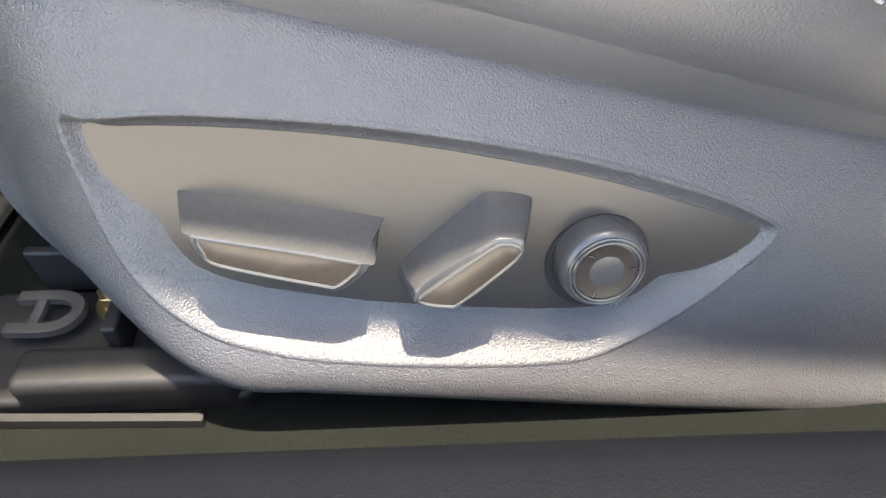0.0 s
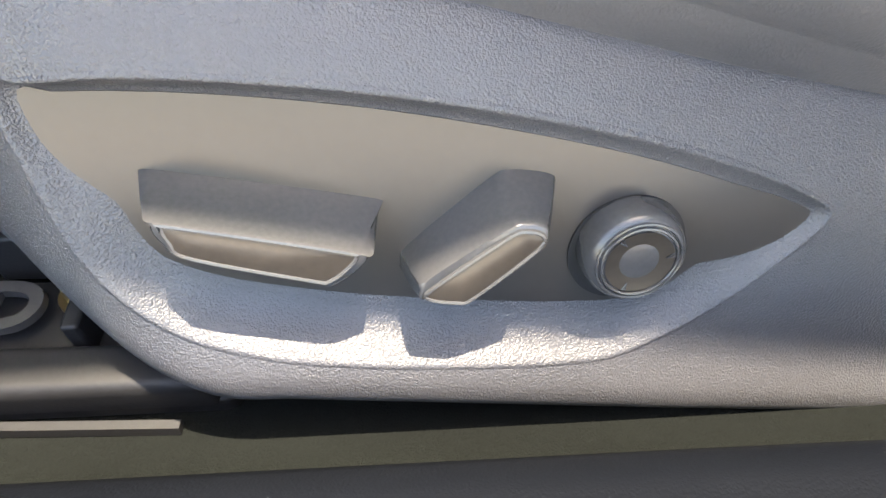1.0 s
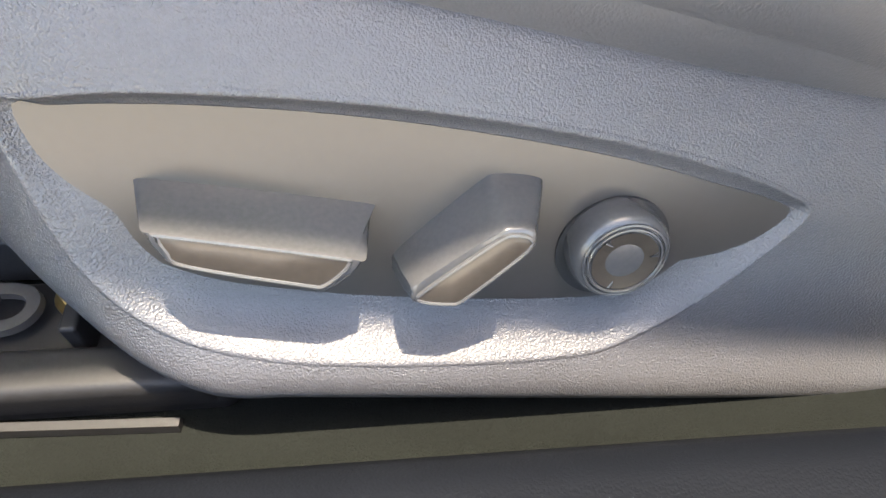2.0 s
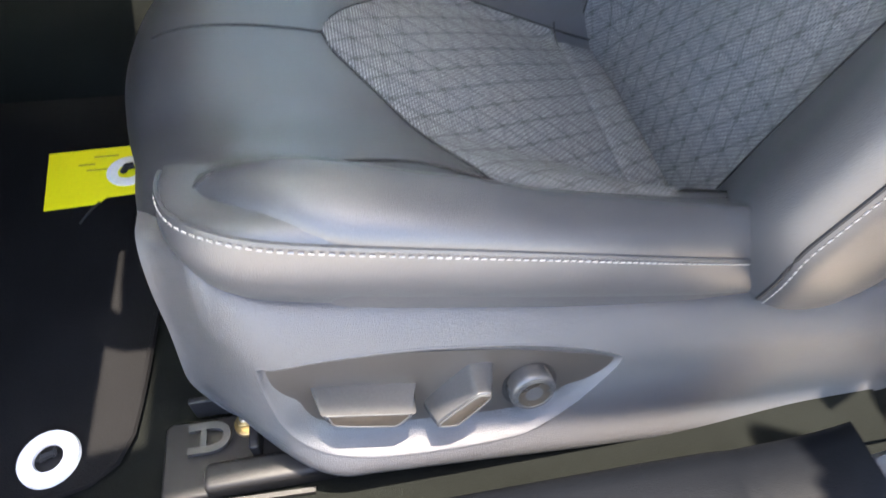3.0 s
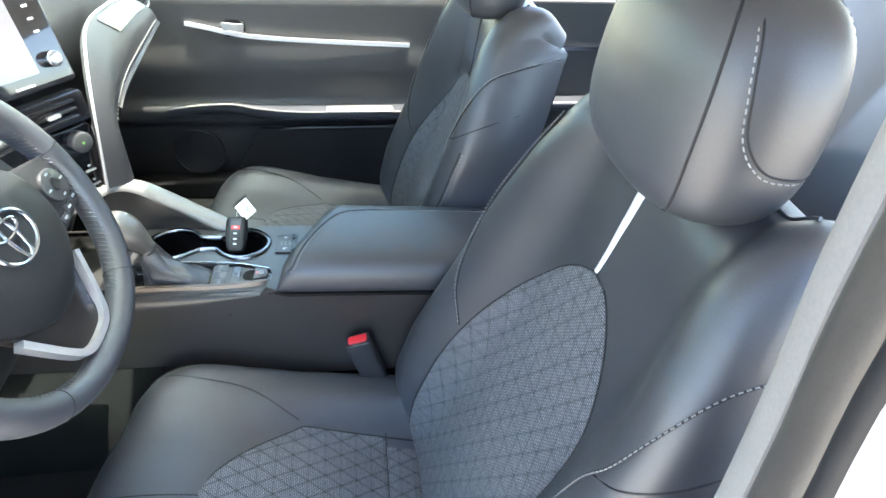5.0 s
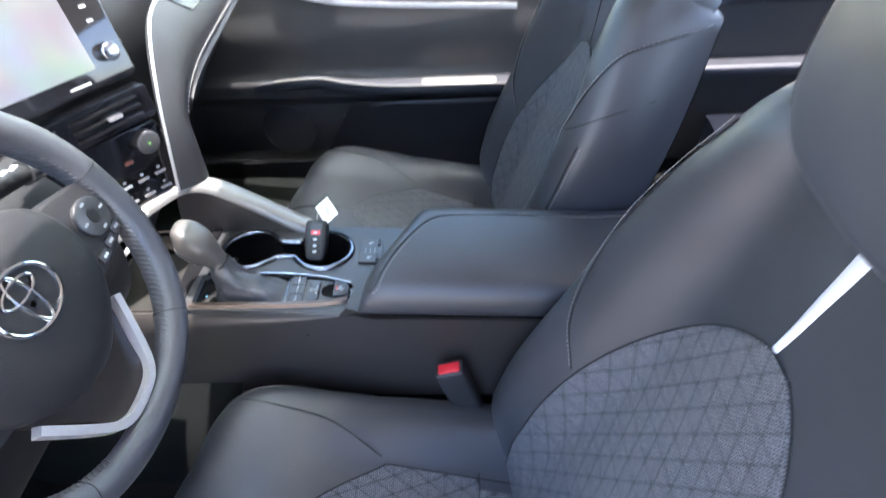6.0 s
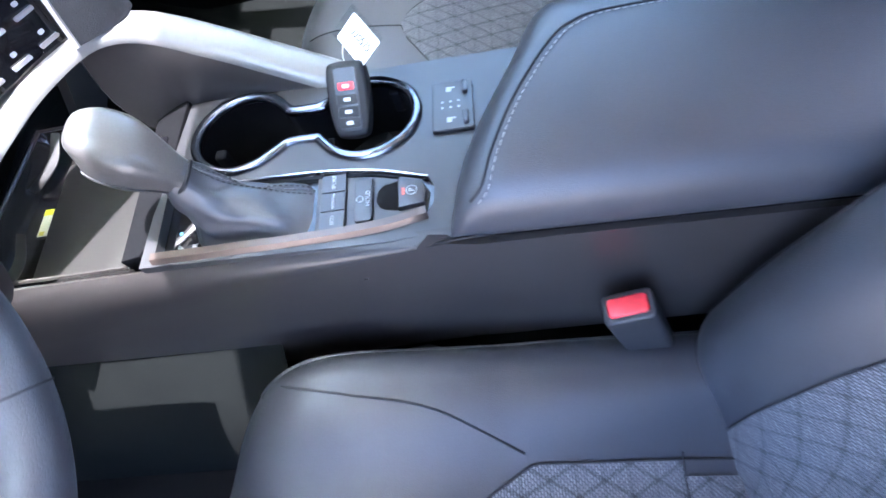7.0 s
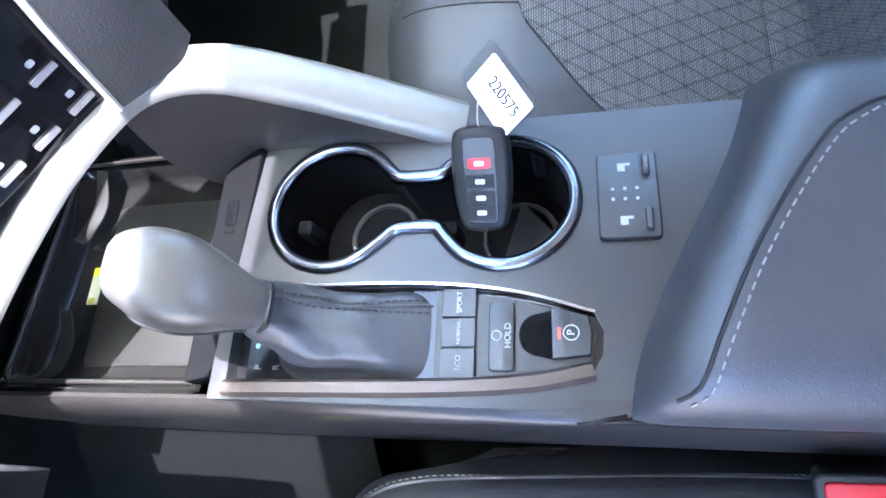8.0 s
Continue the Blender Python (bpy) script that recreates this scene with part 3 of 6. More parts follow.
def seat_shield(root):
    us, vs = np.concatenate([np.linspace(0, 0.46, 260), np.linspace(0.465, 1, 60)]), np.concatenate([np.linspace(0, 0.10, 12), np.linspace(0.105, 0.80, 150), np.linspace(0.81, 1, 16)])
    bm = surf(side_shape, us, vs)
    m = switch_frame()
    inv = m.inverted()
    ring = Line([(x, 0.90 * y - 0.0045, 0) for x, y in RECESS], closed=True, n=10).points(200)[:-1]
    xy = np.array([(p[0], p[1]) for p in ring])

    def inside(p):
        x, y = p.x, p.y
        nxt = np.roll(xy, -1, axis=0)
        cross = (xy[:, 1] > y) != (nxt[:, 1] > y)
        a, b = xy[cross], nxt[cross]
        hit = bool((x < (b[:, 0] - a[:, 0]) * (y - a[:, 1]) / (b[:, 1] - a[:, 1]) + a[:, 0]).sum() % 2)
        d = np.sqrt(((xy - np.array([x, y])) ** 2).sum(1)).min()
        return hit, d

    skin = np.array([tuple(inv @ v.co) for v in bm.verts])
    skin = skin[(abs(skin[:, 0]) < 0.2) & (abs(skin[:, 1]) < 0.1)]

    def height(x, y):
        d = (skin[:, 0] - x) ** 2 + (skin[:, 1] - y) ** 2
        w = np.exp(-d / (2 * 0.0030 ** 2)) + 1e-12
        a = np.stack([np.ones(len(d)), skin[:, 0] - x, skin[:, 1] - y], 1)
        return float(np.linalg.solve((a * w[:, None]).T @ a, (a * w[:, None]).T @ skin[:, 2])[0])

    gone = []
    for v in bm.verts:
        p = inv @ v.co
        if abs(p.x) < 0.2 and abs(p.y) < 0.1 and inside(p)[0]:
            gone.append(v)
    bmesh.ops.delete(bm, geom=gone, context="VERTS")
    shield = part("side_shield", bm, TRIMPLASTIC, root, "grained dark grey plastic side shield", 60)

    # rolled lip and slope down to the smooth floor of the recess
    floor = -0.0105
    profile = ((-0.0040, 0.0, -0.0010), (-0.0022, 0.0, 0.0003), (-0.0008, 0.0, 0.0005), (0.0, 0.02, 0.0003), (0.12, 0.14, 0.0), (0.30, 0.42, 0.0), (0.50, 0.68, 0.0), (0.70, 0.86, 0.0), (0.88, 0.96, 0.0), (1.0, 1.0, 0.0))
    rows, edge = [], []
    for q in xy:
        mid = np.array([min(0.10, max(-0.095, q[0])), 0.0 + 0.004 * (q[0] < 0)])
        away = mid - q
        dist = float(np.hypot(*away))
        away = away / dist
        broad = 0.0065 + 0.014 * smooth(0.012, -0.035, q[1])
        row = []
        for step, drop, lift in profile:
            r = q + away * (step * broad if step > 0 else step)
            top = height(*r)
            row.append((r[0], r[1], top + (floor - top) * drop + lift))
        rows.append([m @ Vector(p) for p in row])
        edge.append((row[-1][0], row[-1][1]))
    n = len(rows)
    lip = surf(lambda u, v: rows[int(u) % n][int(v)], range(n + 1), range(len(profile)))
    bmesh.ops.remove_doubles(lip, verts=lip.verts[:], dist=1e-6)
    part("recess_lip", lip, TRIMPLASTIC, shield, "rolled edge of the switch recess", 70)
    part("switch_plate", plate(edge, floor - 0.004, floor + 0.0004, m), SMOOTHPLASTIC, shield, "smooth satin plate behind the switches")
    return shield, m


def seat_switches(shield, m):
    def loop(pts, n):
        return [(p[0], p[1]) for p in Line([(*q, 0) for q in pts], closed=True, n=4).points(n)[:-1]]

    def loft(base, face, low, high, name, label):
        """A block whose face is smaller than its foot."""
        a, b = np.array(loop(base, 90)), np.array(loop(face, 90))
        c = b.mean(0)
        rows = [(a, low), (a + (b - a) * 0.55, low + (high - low) * 0.55), (b, high - 0.0020), (c + (b - c) * 0.985, high - 0.0006), (c + (b - c) * 0.955, high)]
        bm = surf(lambda u, v: m @ Vector((*rows[int(u)][0][int(v)], rows[int(u)][1])), range(len(rows)), range(len(a)), True)
        bm.verts.ensure_lookup_table()
        bm.faces.new([bm.verts[(len(rows) - 1) * len(a) + k] for k in range(len(a))])
        return part(name, bm, SWITCHPLASTIC, shield, label, 50)

    # long slide switch
    slide = loft([(-0.1010, 0.0005), (-0.0960, 0.0030), (-0.0280, 0.0020), (-0.0235, -0.0005), (-0.0240, -0.0115), (-0.0330, -0.0232), (-0.0420, -0.0240), (-0.0840, -0.0180), (-0.0945, -0.0125), (-0.0995, -0.0050)],
                 [(-0.0942, -0.0055), (-0.0915, -0.0040), (-0.0300, -0.0082), (-0.0265, -0.0098), (-0.0272, -0.0135), (-0.0350, -0.0222), (-0.0420, -0.0228), (-0.0839, -0.0170), (-0.0905, -0.0125), (-0.0935, -0.0085)],
                 -0.011, 0.011, "slide_switch", "long satin seat slide switch with a smoked inlay")
    ln = loop([(-0.0905, -0.0055), (-0.0870, -0.0048), (-0.0340, -0.0080), (-0.0305, -0.0098), (-0.0315, -0.0130), (-0.0375, -0.0200), (-0.0430, -0.0207), (-0.0820, -0.0160), (-0.0880, -0.0110)], 64)
    part("inlay", plate(ln, 0.008, 0.0118, m, 0.0012, 0.001, tight=True), GLOSSBROWN, slide, "smoked glossy inlay")
    part("inlay_rim", sweep([m @ Vector((*p, 0.0114)) for p in ln], 0.0009, True, 6), SWITCHPLASTIC, slide)

    # tilted recline lever
    lever = loft([(-0.0095, -0.0285), (0.0080, -0.0275), (0.0165, -0.0235), (0.0370, 0.0020), (0.0385, 0.0160), (0.0350, 0.0200), (0.0205, 0.0195), (0.0135, 0.0150), (-0.0105, -0.0165), (-0.0120, -0.0245)],
                 [(-0.0055, -0.0245), (0.0070, -0.0243), (0.0140, -0.0215), (0.0312, 0.0010), (0.0322, 0.0082), (0.0300, 0.0110), (0.0235, 0.0110), (0.0165, 0.0078), (-0.0055, -0.0150), (-0.0070, -0.0205)],
                 -0.011, 0.013, "recline_lever", "slanted satin recline lever with a smoked inlay")
    ln = loop([(-0.0035, -0.0228), (0.0070, -0.0233), (0.0125, -0.0205), (0.0295, 0.0020), (0.0300, 0.0075), (0.0240, 0.0085), (0.0180, 0.0050), (-0.0030, -0.0185)], 64)
    part("inlay", plate(ln, 0.010, 0.0138, m, 0.0010, 0.001, tight=True), GLOSSBROWN, lever, "smoked glossy inlay")
    part("inlay_rim", sweep([m @ Vector((*p, 0.0134)) for p in ln], 0.0009, True, 6), SWITCHPLASTIC, lever)

    # round lumbar switch
    c = (0.0740, -0.0045)
    ring = lambda r: [(c[0] + r * math.cos(t), c[1] + r * math.sin(t)) for t in np.linspace(0, 2 * math.pi, 48, endpoint=False)]
    # thin black disc behind the switch, wider and set a little lower
    part("switch_black_disc", plate([(x + 0.0012, y - 0.0030) for x, y in ring(0.0236)], -0.011, -0.0090, m), BLACK, shield)
    knob = part("lumbar_switch", plate(ring(0.0203), -0.011, 0.004, m, 0.0040, 0.008), SWITCHPLASTIC, shield, "round satin lumbar switch", 50)
    for r, z in ((0.0163, 0.0042), (0.0146, 0.0046)):
        part("switch_ring", sweep([m @ Vector((*p, z)) for p in ring(r)], 0.0007, True, 6), SWITCHPLASTIC, knob)
    dish = surf(lambda u, v: m @ Vector((c[0] + 0.0132 * u * math.cos(v), c[1] + 0.0132 * u * math.sin(v), 0.0048 - 0.0012 * (1 - u * u))), np.linspace(0.01, 1, 8), np.linspace(0, 2 * math.pi, 40, endpoint=False), True)
    part("switch_dish", dish, GLOSSBROWN, knob, "dished smoked face")
    for a in (140, 20, 260):
        t = radians(a)
        part("arrow_mark", sweep([m @ Vector((c[0] + q * math.cos(t + w), c[1] + q * math.sin(t + w), 0.0049)) for q, w in ((0.0132, 0.10), (0.0100, 0.0), (0.0132, -0.02))], 0.0004, n=5), SWITCHPLASTIC, knob)


shield, SW = seat_shield(driver_seat)
seat_switches(shield, SW)


def rail(root):
    """Seat track foot in front of the shield, with its cover and bolt."""
    part("rail_foot", plate(rounded(0.150, 0.068, 0.008), 0.0, 0.010, pose(-0.100, -0.322, 0.002), 0.003, 0.003), BLACK, root, "black plastic seat track cover")
    part("rail_step", plate(rounded(0.105, 0.024, 0.006), 0.008, 0.026, pose(-0.085, -0.345, 0.002), 0.005, 0.006), BLACK, root, "rounded black track end cover")
    part("rail_ledge", sweep([(-0.155, -0.360, 0.006), (-0.105, -0.362, 0.006), (-0.05, -0.364, 0.006)], 0, profile=[(-0.003, -0.003), (0.003, -0.003), (0.002, 0.002), (-0.002, 0.002)]), BLACK, root)
    part("rail_wall", box(-0.150, -0.075, -0.285, -0.279, 0.008, 0.040), BLACK, root, bevel=0.002)
    part("rail_wall", box(-0.100, -0.092, -0.330, -0.280, 0.008, 0.034), BLACK, root, bevel=0.002)
    hook = [(-0.152, -0.300, 0.022), (-0.130, -0.300, 0.022), (-0.121, -0.305, 0.022), (-0.121, -0.314, 0.022), (-0.130, -0.320, 0.022), (-0.152, -0.320, 0.022)]
    part("rail_clip", sweep(Line(hook).points(30), 0, profile=[(-0.0035, -0.002), (0.0035, -0.002), (0.003, 0.002), (-0.003, 0.002)]), RUBBER, root, "looped black plastic clip")
    part("clip_bridge", box(-0.142, -0.137, -0.320, -0.300, 0.020, 0.0238), SWITCHPLASTIC, root)
    hexagon = lambda r, k: [(r * math.cos(t), r * math.sin(t)) for t in np.linspace(0, 2 * math.pi, k, endpoint=False)]
    part("bolt_washer", plate(hexagon(0.011, 24), 0.010, 0.017, pose(-0.105, -0.300, 0.0), 0.001, 0.001), BRASS, root, "brass-coloured washer")
    part("rail_bolt", plate(hexagon(0.0075, 6), 0.016, 0.027, pose(-0.105, -0.300, 0.0), 0.001, 0.001), BRASS, root, "brass-coloured hexagonal bolt")
    part("bolt_end", plate(hexagon(0.0042, 16), 0.026, 0.031, pose(-0.105, -0.300, 0.0), 0.001, 0.001), STEEL, root)
    part("track", box(-0.09, 0.42, -0.31, -0.27, 0.004, 0.035), BLACK, root, "black steel seat track", bevel=0.004)
    part("track", box(-0.09, 0.42, 0.20, 0.24, 0.004, 0.035), BLACK, root, "black steel seat track", bevel=0.004)
    part("seat_base", box(-0.10, 0.28, -0.25, 0.24, 0.030, 0.055), BLACK, root)


TRAYBLACK = mat("dusty_gloss_black", (0.012, 0.0115, 0.0105), 0.16, vary=0.1, dust=0.8)
TRAYMAT = mat("satin_black_mat", (0.020, 0.019, 0.017), 0.3, vary=0.1, dust=0.5)
LABEL = mat("pale_label", (0.62, 0.62, 0.42), 0.5)
BRASS = mat("yellow_zinc", (0.62, 0.46, 0.22), 0.32, metal=1.0)
rail(driver_seat)


def buckle():
    root = thing("seat_belt_buckle", "black seat belt buckle with a red release button beside the seat", "belt buckle", (0.283, 0.262, 0.148))
    up = Vector((-0.26, -0.06, 0.95)).normalized()
    ex = Vector((0.96, 0.02, 0.25)).normalized()
    m = basis((0, 0, 0), ex, up.cross(ex))
    part("casing", plate(rounded(0.049, 0.030, 0.007), -0.09, 0.113, m, 0.003, 0.004), RUBBER, root, "black plastic casing", 50)
    part("release_button", plate(rounded(0.037, 0.0185, 0.004), 0.108, 0.1160, m, 0.002, 0.002), RED, root, "red release button", 50)
    part("casing_band", plate(rounded(0.0475, 0.0285, 0.006), 0.078, 0.082, m), BLACK, root)
    return root


buckle()


# ---- floor, mats and sill ----
def floor_parts():
    bm = surf(lambda u, v: np.array([-0.95 + 2.6 * u, -0.425 + 1.66 * v, 0.0 + 0.22 * smooth(-0.45, -0.85, -0.95 + 2.6 * u)]), np.linspace(0, 1, 60), np.linspace(0, 1, 40))
    ob = part("floor", bm, CARPET)
    tagged(ob, "black loop-pile carpet on the car floor", "floor", kind="structure")
    # lumps of carpet beside the sill
    bm = surf(lambda u, v: np.array([-0.9 + 1.4 * u, -0.41 + 0.05 * v, 0.002 + 0.012 * (1 - v) ** 2 + 0.003 * math.sin(23 * u) * (1 - v)]), np.linspace(0, 1, 60), np.linspace(0, 1, 10))
    ob = part("carpet_edge", bm, CARPET)
    tagged(ob, "black carpet turned up against the sill", "carpet", kind="structure")


floor_parts()


def floor_mat():
    root = thing("floor_mat", "black carpet floor mat with a white grommet", "floor mat")
    out = Line([(-0.80, -0.30, 0), (-0.50, -0.33, 0), (-0.30, -0.335, 0), (-0.222, -0.32, 0), (-0.200, -0.25, 0), (-0.190, 0.0, 0), (-0.20, 0.17, 0), (-0.26, 0.20, 0), (-0.80, 0.20, 0)], closed=True, n=6).points(90)[:-1]
    part("mat", plate([(p[0], p[1]) for p in out], 0.001, 0.010, None, 0.003, 0.003), MATCARPET, root, "black carpet mat")
    part("mat_edge", sweep([(p[0], p[1], 0.008) for p in out], 0.0035, True, 6), MATCARPET, root, "stitched black edge binding")
    for x, y, r in ((-0.268, -0.302, 0.018), (-0.243, 0.035, 0.018)):
        ring = part("grommet", sweep([(x + r * math.cos(t), y + r * math.sin(t), 0.011) for t in np.linspace(0, 2 * math.pi, 40, endpoint=False)], 0.0, True, profile=[(-0.007, -0.002), (0.007, -0.002), (0.006, 0.003), (-0.006, 0.003)]), WHITE, root, "white plastic grommet")
        part("grommet_hole", plate([(x + (r - 0.006) * math.cos(t), y + (r - 0.006) * math.sin(t)) for t in np.linspace(0, 2 * math.pi, 28, endpoint=False)], 0.009, 0.0112), BLACK, ring)
        part("hook", sweep([(x - 0.006, y, 0.012), (x, y, 0.020), (x + 0.008, y + 0.002, 0.020)], 0.004, n=8), BLACK, ring)


floor_mat()


def yellow_tag():
    root = thing("yellow_card", "yellow cardboard notice lying on the floor mat", "card")
    out = [(-0.337, 0.076), (-0.326, -0.016), (-0.27, -0.013), (-0.262, -0.004), (-0.225, -0.002), (-0.215, 0.080)]
    part("card", plate(out, 0.0118, 0.0128), YELLOW, root)
    for x, y, w in ((-0.285, 0.062, 0.028), (-0.300, 0.050, 0.018), (-0.290, 0.040, 0.03)):
        part("print_bar", box(x, x + w, y, y + 0.003, 0.0128, 0.0132), INK_YELLOW, root)
    part("string", sweep(Line([(-0.268, -0.012, 0.014), (-0.275, -0.03, 0.018), (-0.285, -0.04, 0.012)]).points(14), 0.0012, n=5), RUBBER, root)


yellow_tag()


def sill():
    """Driver's sill: plastic scuff plate, rubber seal and painted rocker, one run along the car."""
    root = thing("door_sill", "dark plastic sill trim with rubber seal along the door opening", "sill", kind="structure")
    path = Line([(-1.0, -0.405, 0.070), (0.15, -0.405, 0.060), (0.30, -0.408, 0.060), (0.400, -0.410, 0.11), (0.460, -0.393, 0.28), (0.484, -0.382, 0.50), (0.498, -0.370, 0.72), (0.508, -0.350, 0.86), (0.510, -0.336, 0.95), (0.513, -0.326, 1.06), (0.52, -0.320, 1.16)])

    def bar(name, off, prof, material, label="", first=0.0, last=1.0):
        def f(u, v):
            p, t = path(u), path.way(u)
            w = np.array([-0.55 * smooth(0.10, 0.50, p[2]), -1.0, 0.0])
            w -= t * w.dot(t)
            w /= np.linalg.norm(w)
            n = np.cross(w, t)
            a, c = prof[int(v)]
            return p + w * (off - c) + n * a
        part(name, surf(f, np.linspace(first, last, 110), range(len(prof)), True), material, root, label, 50)

    trim = [(-0.045, 0.040), (-0.010, 0.034), (0.006, 0.027), (0.016, 0.014), (0.020, -0.020), (0.016, -0.052), (0.004, -0.066), (-0.05, -0.066)]
    bar("scuff_plate", 0.03, trim, SILLPLASTIC, "grained plastic scuff plate with bluish shade in its colour", 0.0, 0.56)
    slim = [(0.004, 0.004), (0.012, 0.0), (0.014, -0.012), (0.008, -0.026), (-0.05, -0.026), (-0.05, 0.004)]
    bar("lower_pillar_trim", 0.03, slim, TRIMPLASTIC, "dark lower pillar trim", 0.555, 0.745)
    bar("seal_roll", 0.03, [(-0.002 + 0.018 * math.sin(a), -0.050 + 0.024 * math.cos(a)) for a in np.linspace(0.15, math.pi - 0.15, 12)] + [(-0.05, -0.074), (-0.05, -0.024)], SEALRUBBER, "soft rounded grey-brown door seal roll", 0.52, 1.0)
    bar("pillar_trim", 0.03, [(a + 0.003, c) for a, c in slim], PILLARTRIM, "pale grey upper pillar trim", 0.742, 1.0)
    bar("door_seal", 0.112, [(0.010 * math.cos(a), 0.009 * math.sin(a)) for a in np.linspace(0, 2 * math.pi, 12, endpoint=False)], BLACK, "black rubber door seal")
    bar("body_flange", 0.135, [(0.004, 0.018), (0.006, -0.030), (0.000, -0.125), (-0.05, -0.125), (-0.05, 0.018)], WHITEPAINT, "white painted body jamb")
    bar("rocker", 0.215, [(-0.010, 0.052), (-0.014, 0.0), (-0.03, -0.055), (-0.10, -0.075), (-0.10, 0.052)], WHITEPAINT, "white painted rocker panel", 0.0, 0.47)
    latch = part("striker", plate(rounded(0.05, 0.07, 0.008), 0.0, 0.006, basis((0.345, -0.575, 0.30), (0.5, 0.85, 0), (0.15, 0, 1)), 0.002, 0.002), SATIN, root, "zinc door striker plate", 50)
    part("striker_loop", sweep(Line([(0.345, -0.58, 0.285), (0.315, -0.60, 0.287), (0.310, -0.60, 0.30), (0.315, -0.60, 0.313), (0.345, -0.58, 0.315)]).points(20), 0.004, n=8), STEEL, latch)


SEALRUBBER = mat("grey_brown_seal_rubber", (0.040, 0.036, 0.032), 0.42, grain=0.2, scale=700)
PILLARTRIM = mat("pale_pillar_trim", (0.16, 0.155, 0.15), 0.6, grain=0.3, scale=700)
sill()


# ---- centre console ----
def console():
    root = thing("centre_console", "dark centre console with cup holders, shifter and padded armrest", "console")
    # side wall facing the driver and the passenger
    def wall(side):
        def f(u, v):
            x = -0.46 + 1.16 * u
            y0, z0 = 0.296, edge_z(x) - 0.011 * smooth(0.118, 0.128, x) - 0.02 * min(1.0, max(0.0, (x - 0.125) / 0.36))
            bow = 0.010 * math.sin(math.pi * v) ** 2
            y = y0 - bow + 0.012 * v
            z = z0 + (0.0 - z0) * v
            return np.array([x, y, z]) if side < 0 else np.array([x, 0.516 - (y - 0.296), z - 0.016 * (1 - v)])
        return f
    part("side_wall", shell(surf(wall(-1), np.linspace(0, 1, 40), np.linspace(0, 0.62, 14)), 0.006), SMOOTHPLASTIC, root, "smooth dark side wall")
    part("side_wall", shell(surf(wall(1), np.linspace(0, 1, 40), np.linspace(0, 0.62, 14)), 0.006), SMOOTHPLASTIC, root, "smooth dark side wall")
    for side in (-1,):
        def chamfer(u, v):
            x = -0.44 + 0.58 * u
            y, z = 0.304 - 0.011 * v - 0.004 * math.sin(math.pi * v), 0.353 + (edge_z(x) - 0.353) * (0.35 * v + 0.65 * v * v)
            return np.array([x, y if side < 0 else 0.812 - y, z])
        part("chamfer", shell(surf(chamfer, np.linspace(0, 1, 40), np.linspace(0, 1, 10)), 0.004), SMOOTHPLASTIC, root, "satin black edge of the console, brown reflection in its colour", 60)
        part("edge_line", sweep([chamfer(u, 1.0) + np.array([0, side * 0.001, 0.0]) for u in np.linspace(0, 1, 30)], 0.0012, n=6), BLACK, root)
    part("carpet_skirt", box(-0.5, 0.7, 0.304, 0.508, 0.0, 0.17), CARPET, root, "carpeted lower console")
    slope = surf(lambda u, v: np.array([-0.92 + 0.80 * u, 0.305 - 0.125 * v - 0.02 * math.sin(math.pi * v), 0.20 * (1 - v) ** 0.8 - 0.002]), np.linspace(0, 1, 20), np.linspace(0, 1, 14))
    part("carpet_flank", slope, CARPET, root, "carpet sloping from the console to the floor")
    # top deck with openings for the cups
    cups = cup_outline()
    deck = [(-0.176, 0.300), (0.06, 0.297), (0.118, 0.303), (0.30, 0.300), (0.42, 0.300), (0.42, 0.514), (0.30, 0.514), (0.118, 0.514), (-0.176, 0.514)]
    bm = bmesh.new()
    fill_with_holes(bm, deck, [cups, shift_outline()], 0.360)
    for v in bm.verts:
        v.co.z = deck_z(v.co.x, v.co.y)
    geo = bmesh.ops.extrude_face_region(bm, geom=bm.faces[:])
    for e in geo["geom"]:
        if isinstance(e, bmesh.types.BMVert):
            e.co.z -= 0.012
    part("top_deck", bm, DECKPLASTIC, root, "satin dark top deck", 30)
    # cup holder
    part("cup_ring", sweep([(x, y, deck_z(x, y) + 0.002) for x, y in cups], 0.0, True, profile=[(-0.0055, -0.004), (0.0055, -0.004), (0.005, 0.0008), (0.0025, 0.003), (-0.001, 0.0034), (-0.004, 0.002), (-0.0055, -0.001)]), RINGMETAL, root, "smoked chrome ring round the cup holders", 60)
    wall_pts = np.array(cups)
    c = wall_pts.mean(0)
    # well, floor and tabs take their shade from a near-black colour too
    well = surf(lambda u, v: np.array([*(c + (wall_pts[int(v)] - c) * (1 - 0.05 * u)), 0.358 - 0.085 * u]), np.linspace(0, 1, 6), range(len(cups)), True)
    part("cup_well", well, DEEP, root, "cup holder well coloured near-black for its shade")
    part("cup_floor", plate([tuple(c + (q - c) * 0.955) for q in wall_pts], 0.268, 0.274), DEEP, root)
    for x, y in ((-0.085, 0.452), (0.035, 0.444)):
        part("cup_liner", sweep([(x + 0.030 * math.cos(t), y + 0.030 * math.sin(t), 0.276) for t in np.linspace(0, 2 * math.pi, 40, endpoint=False)], 0.0025, True, 6), RUBBER, root)
        for a in (60, 200, 330):
            t = radians(a)
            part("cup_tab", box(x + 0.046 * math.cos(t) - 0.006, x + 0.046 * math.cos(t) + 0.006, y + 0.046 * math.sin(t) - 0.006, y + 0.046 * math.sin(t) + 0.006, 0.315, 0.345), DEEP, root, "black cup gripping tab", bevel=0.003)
    return root


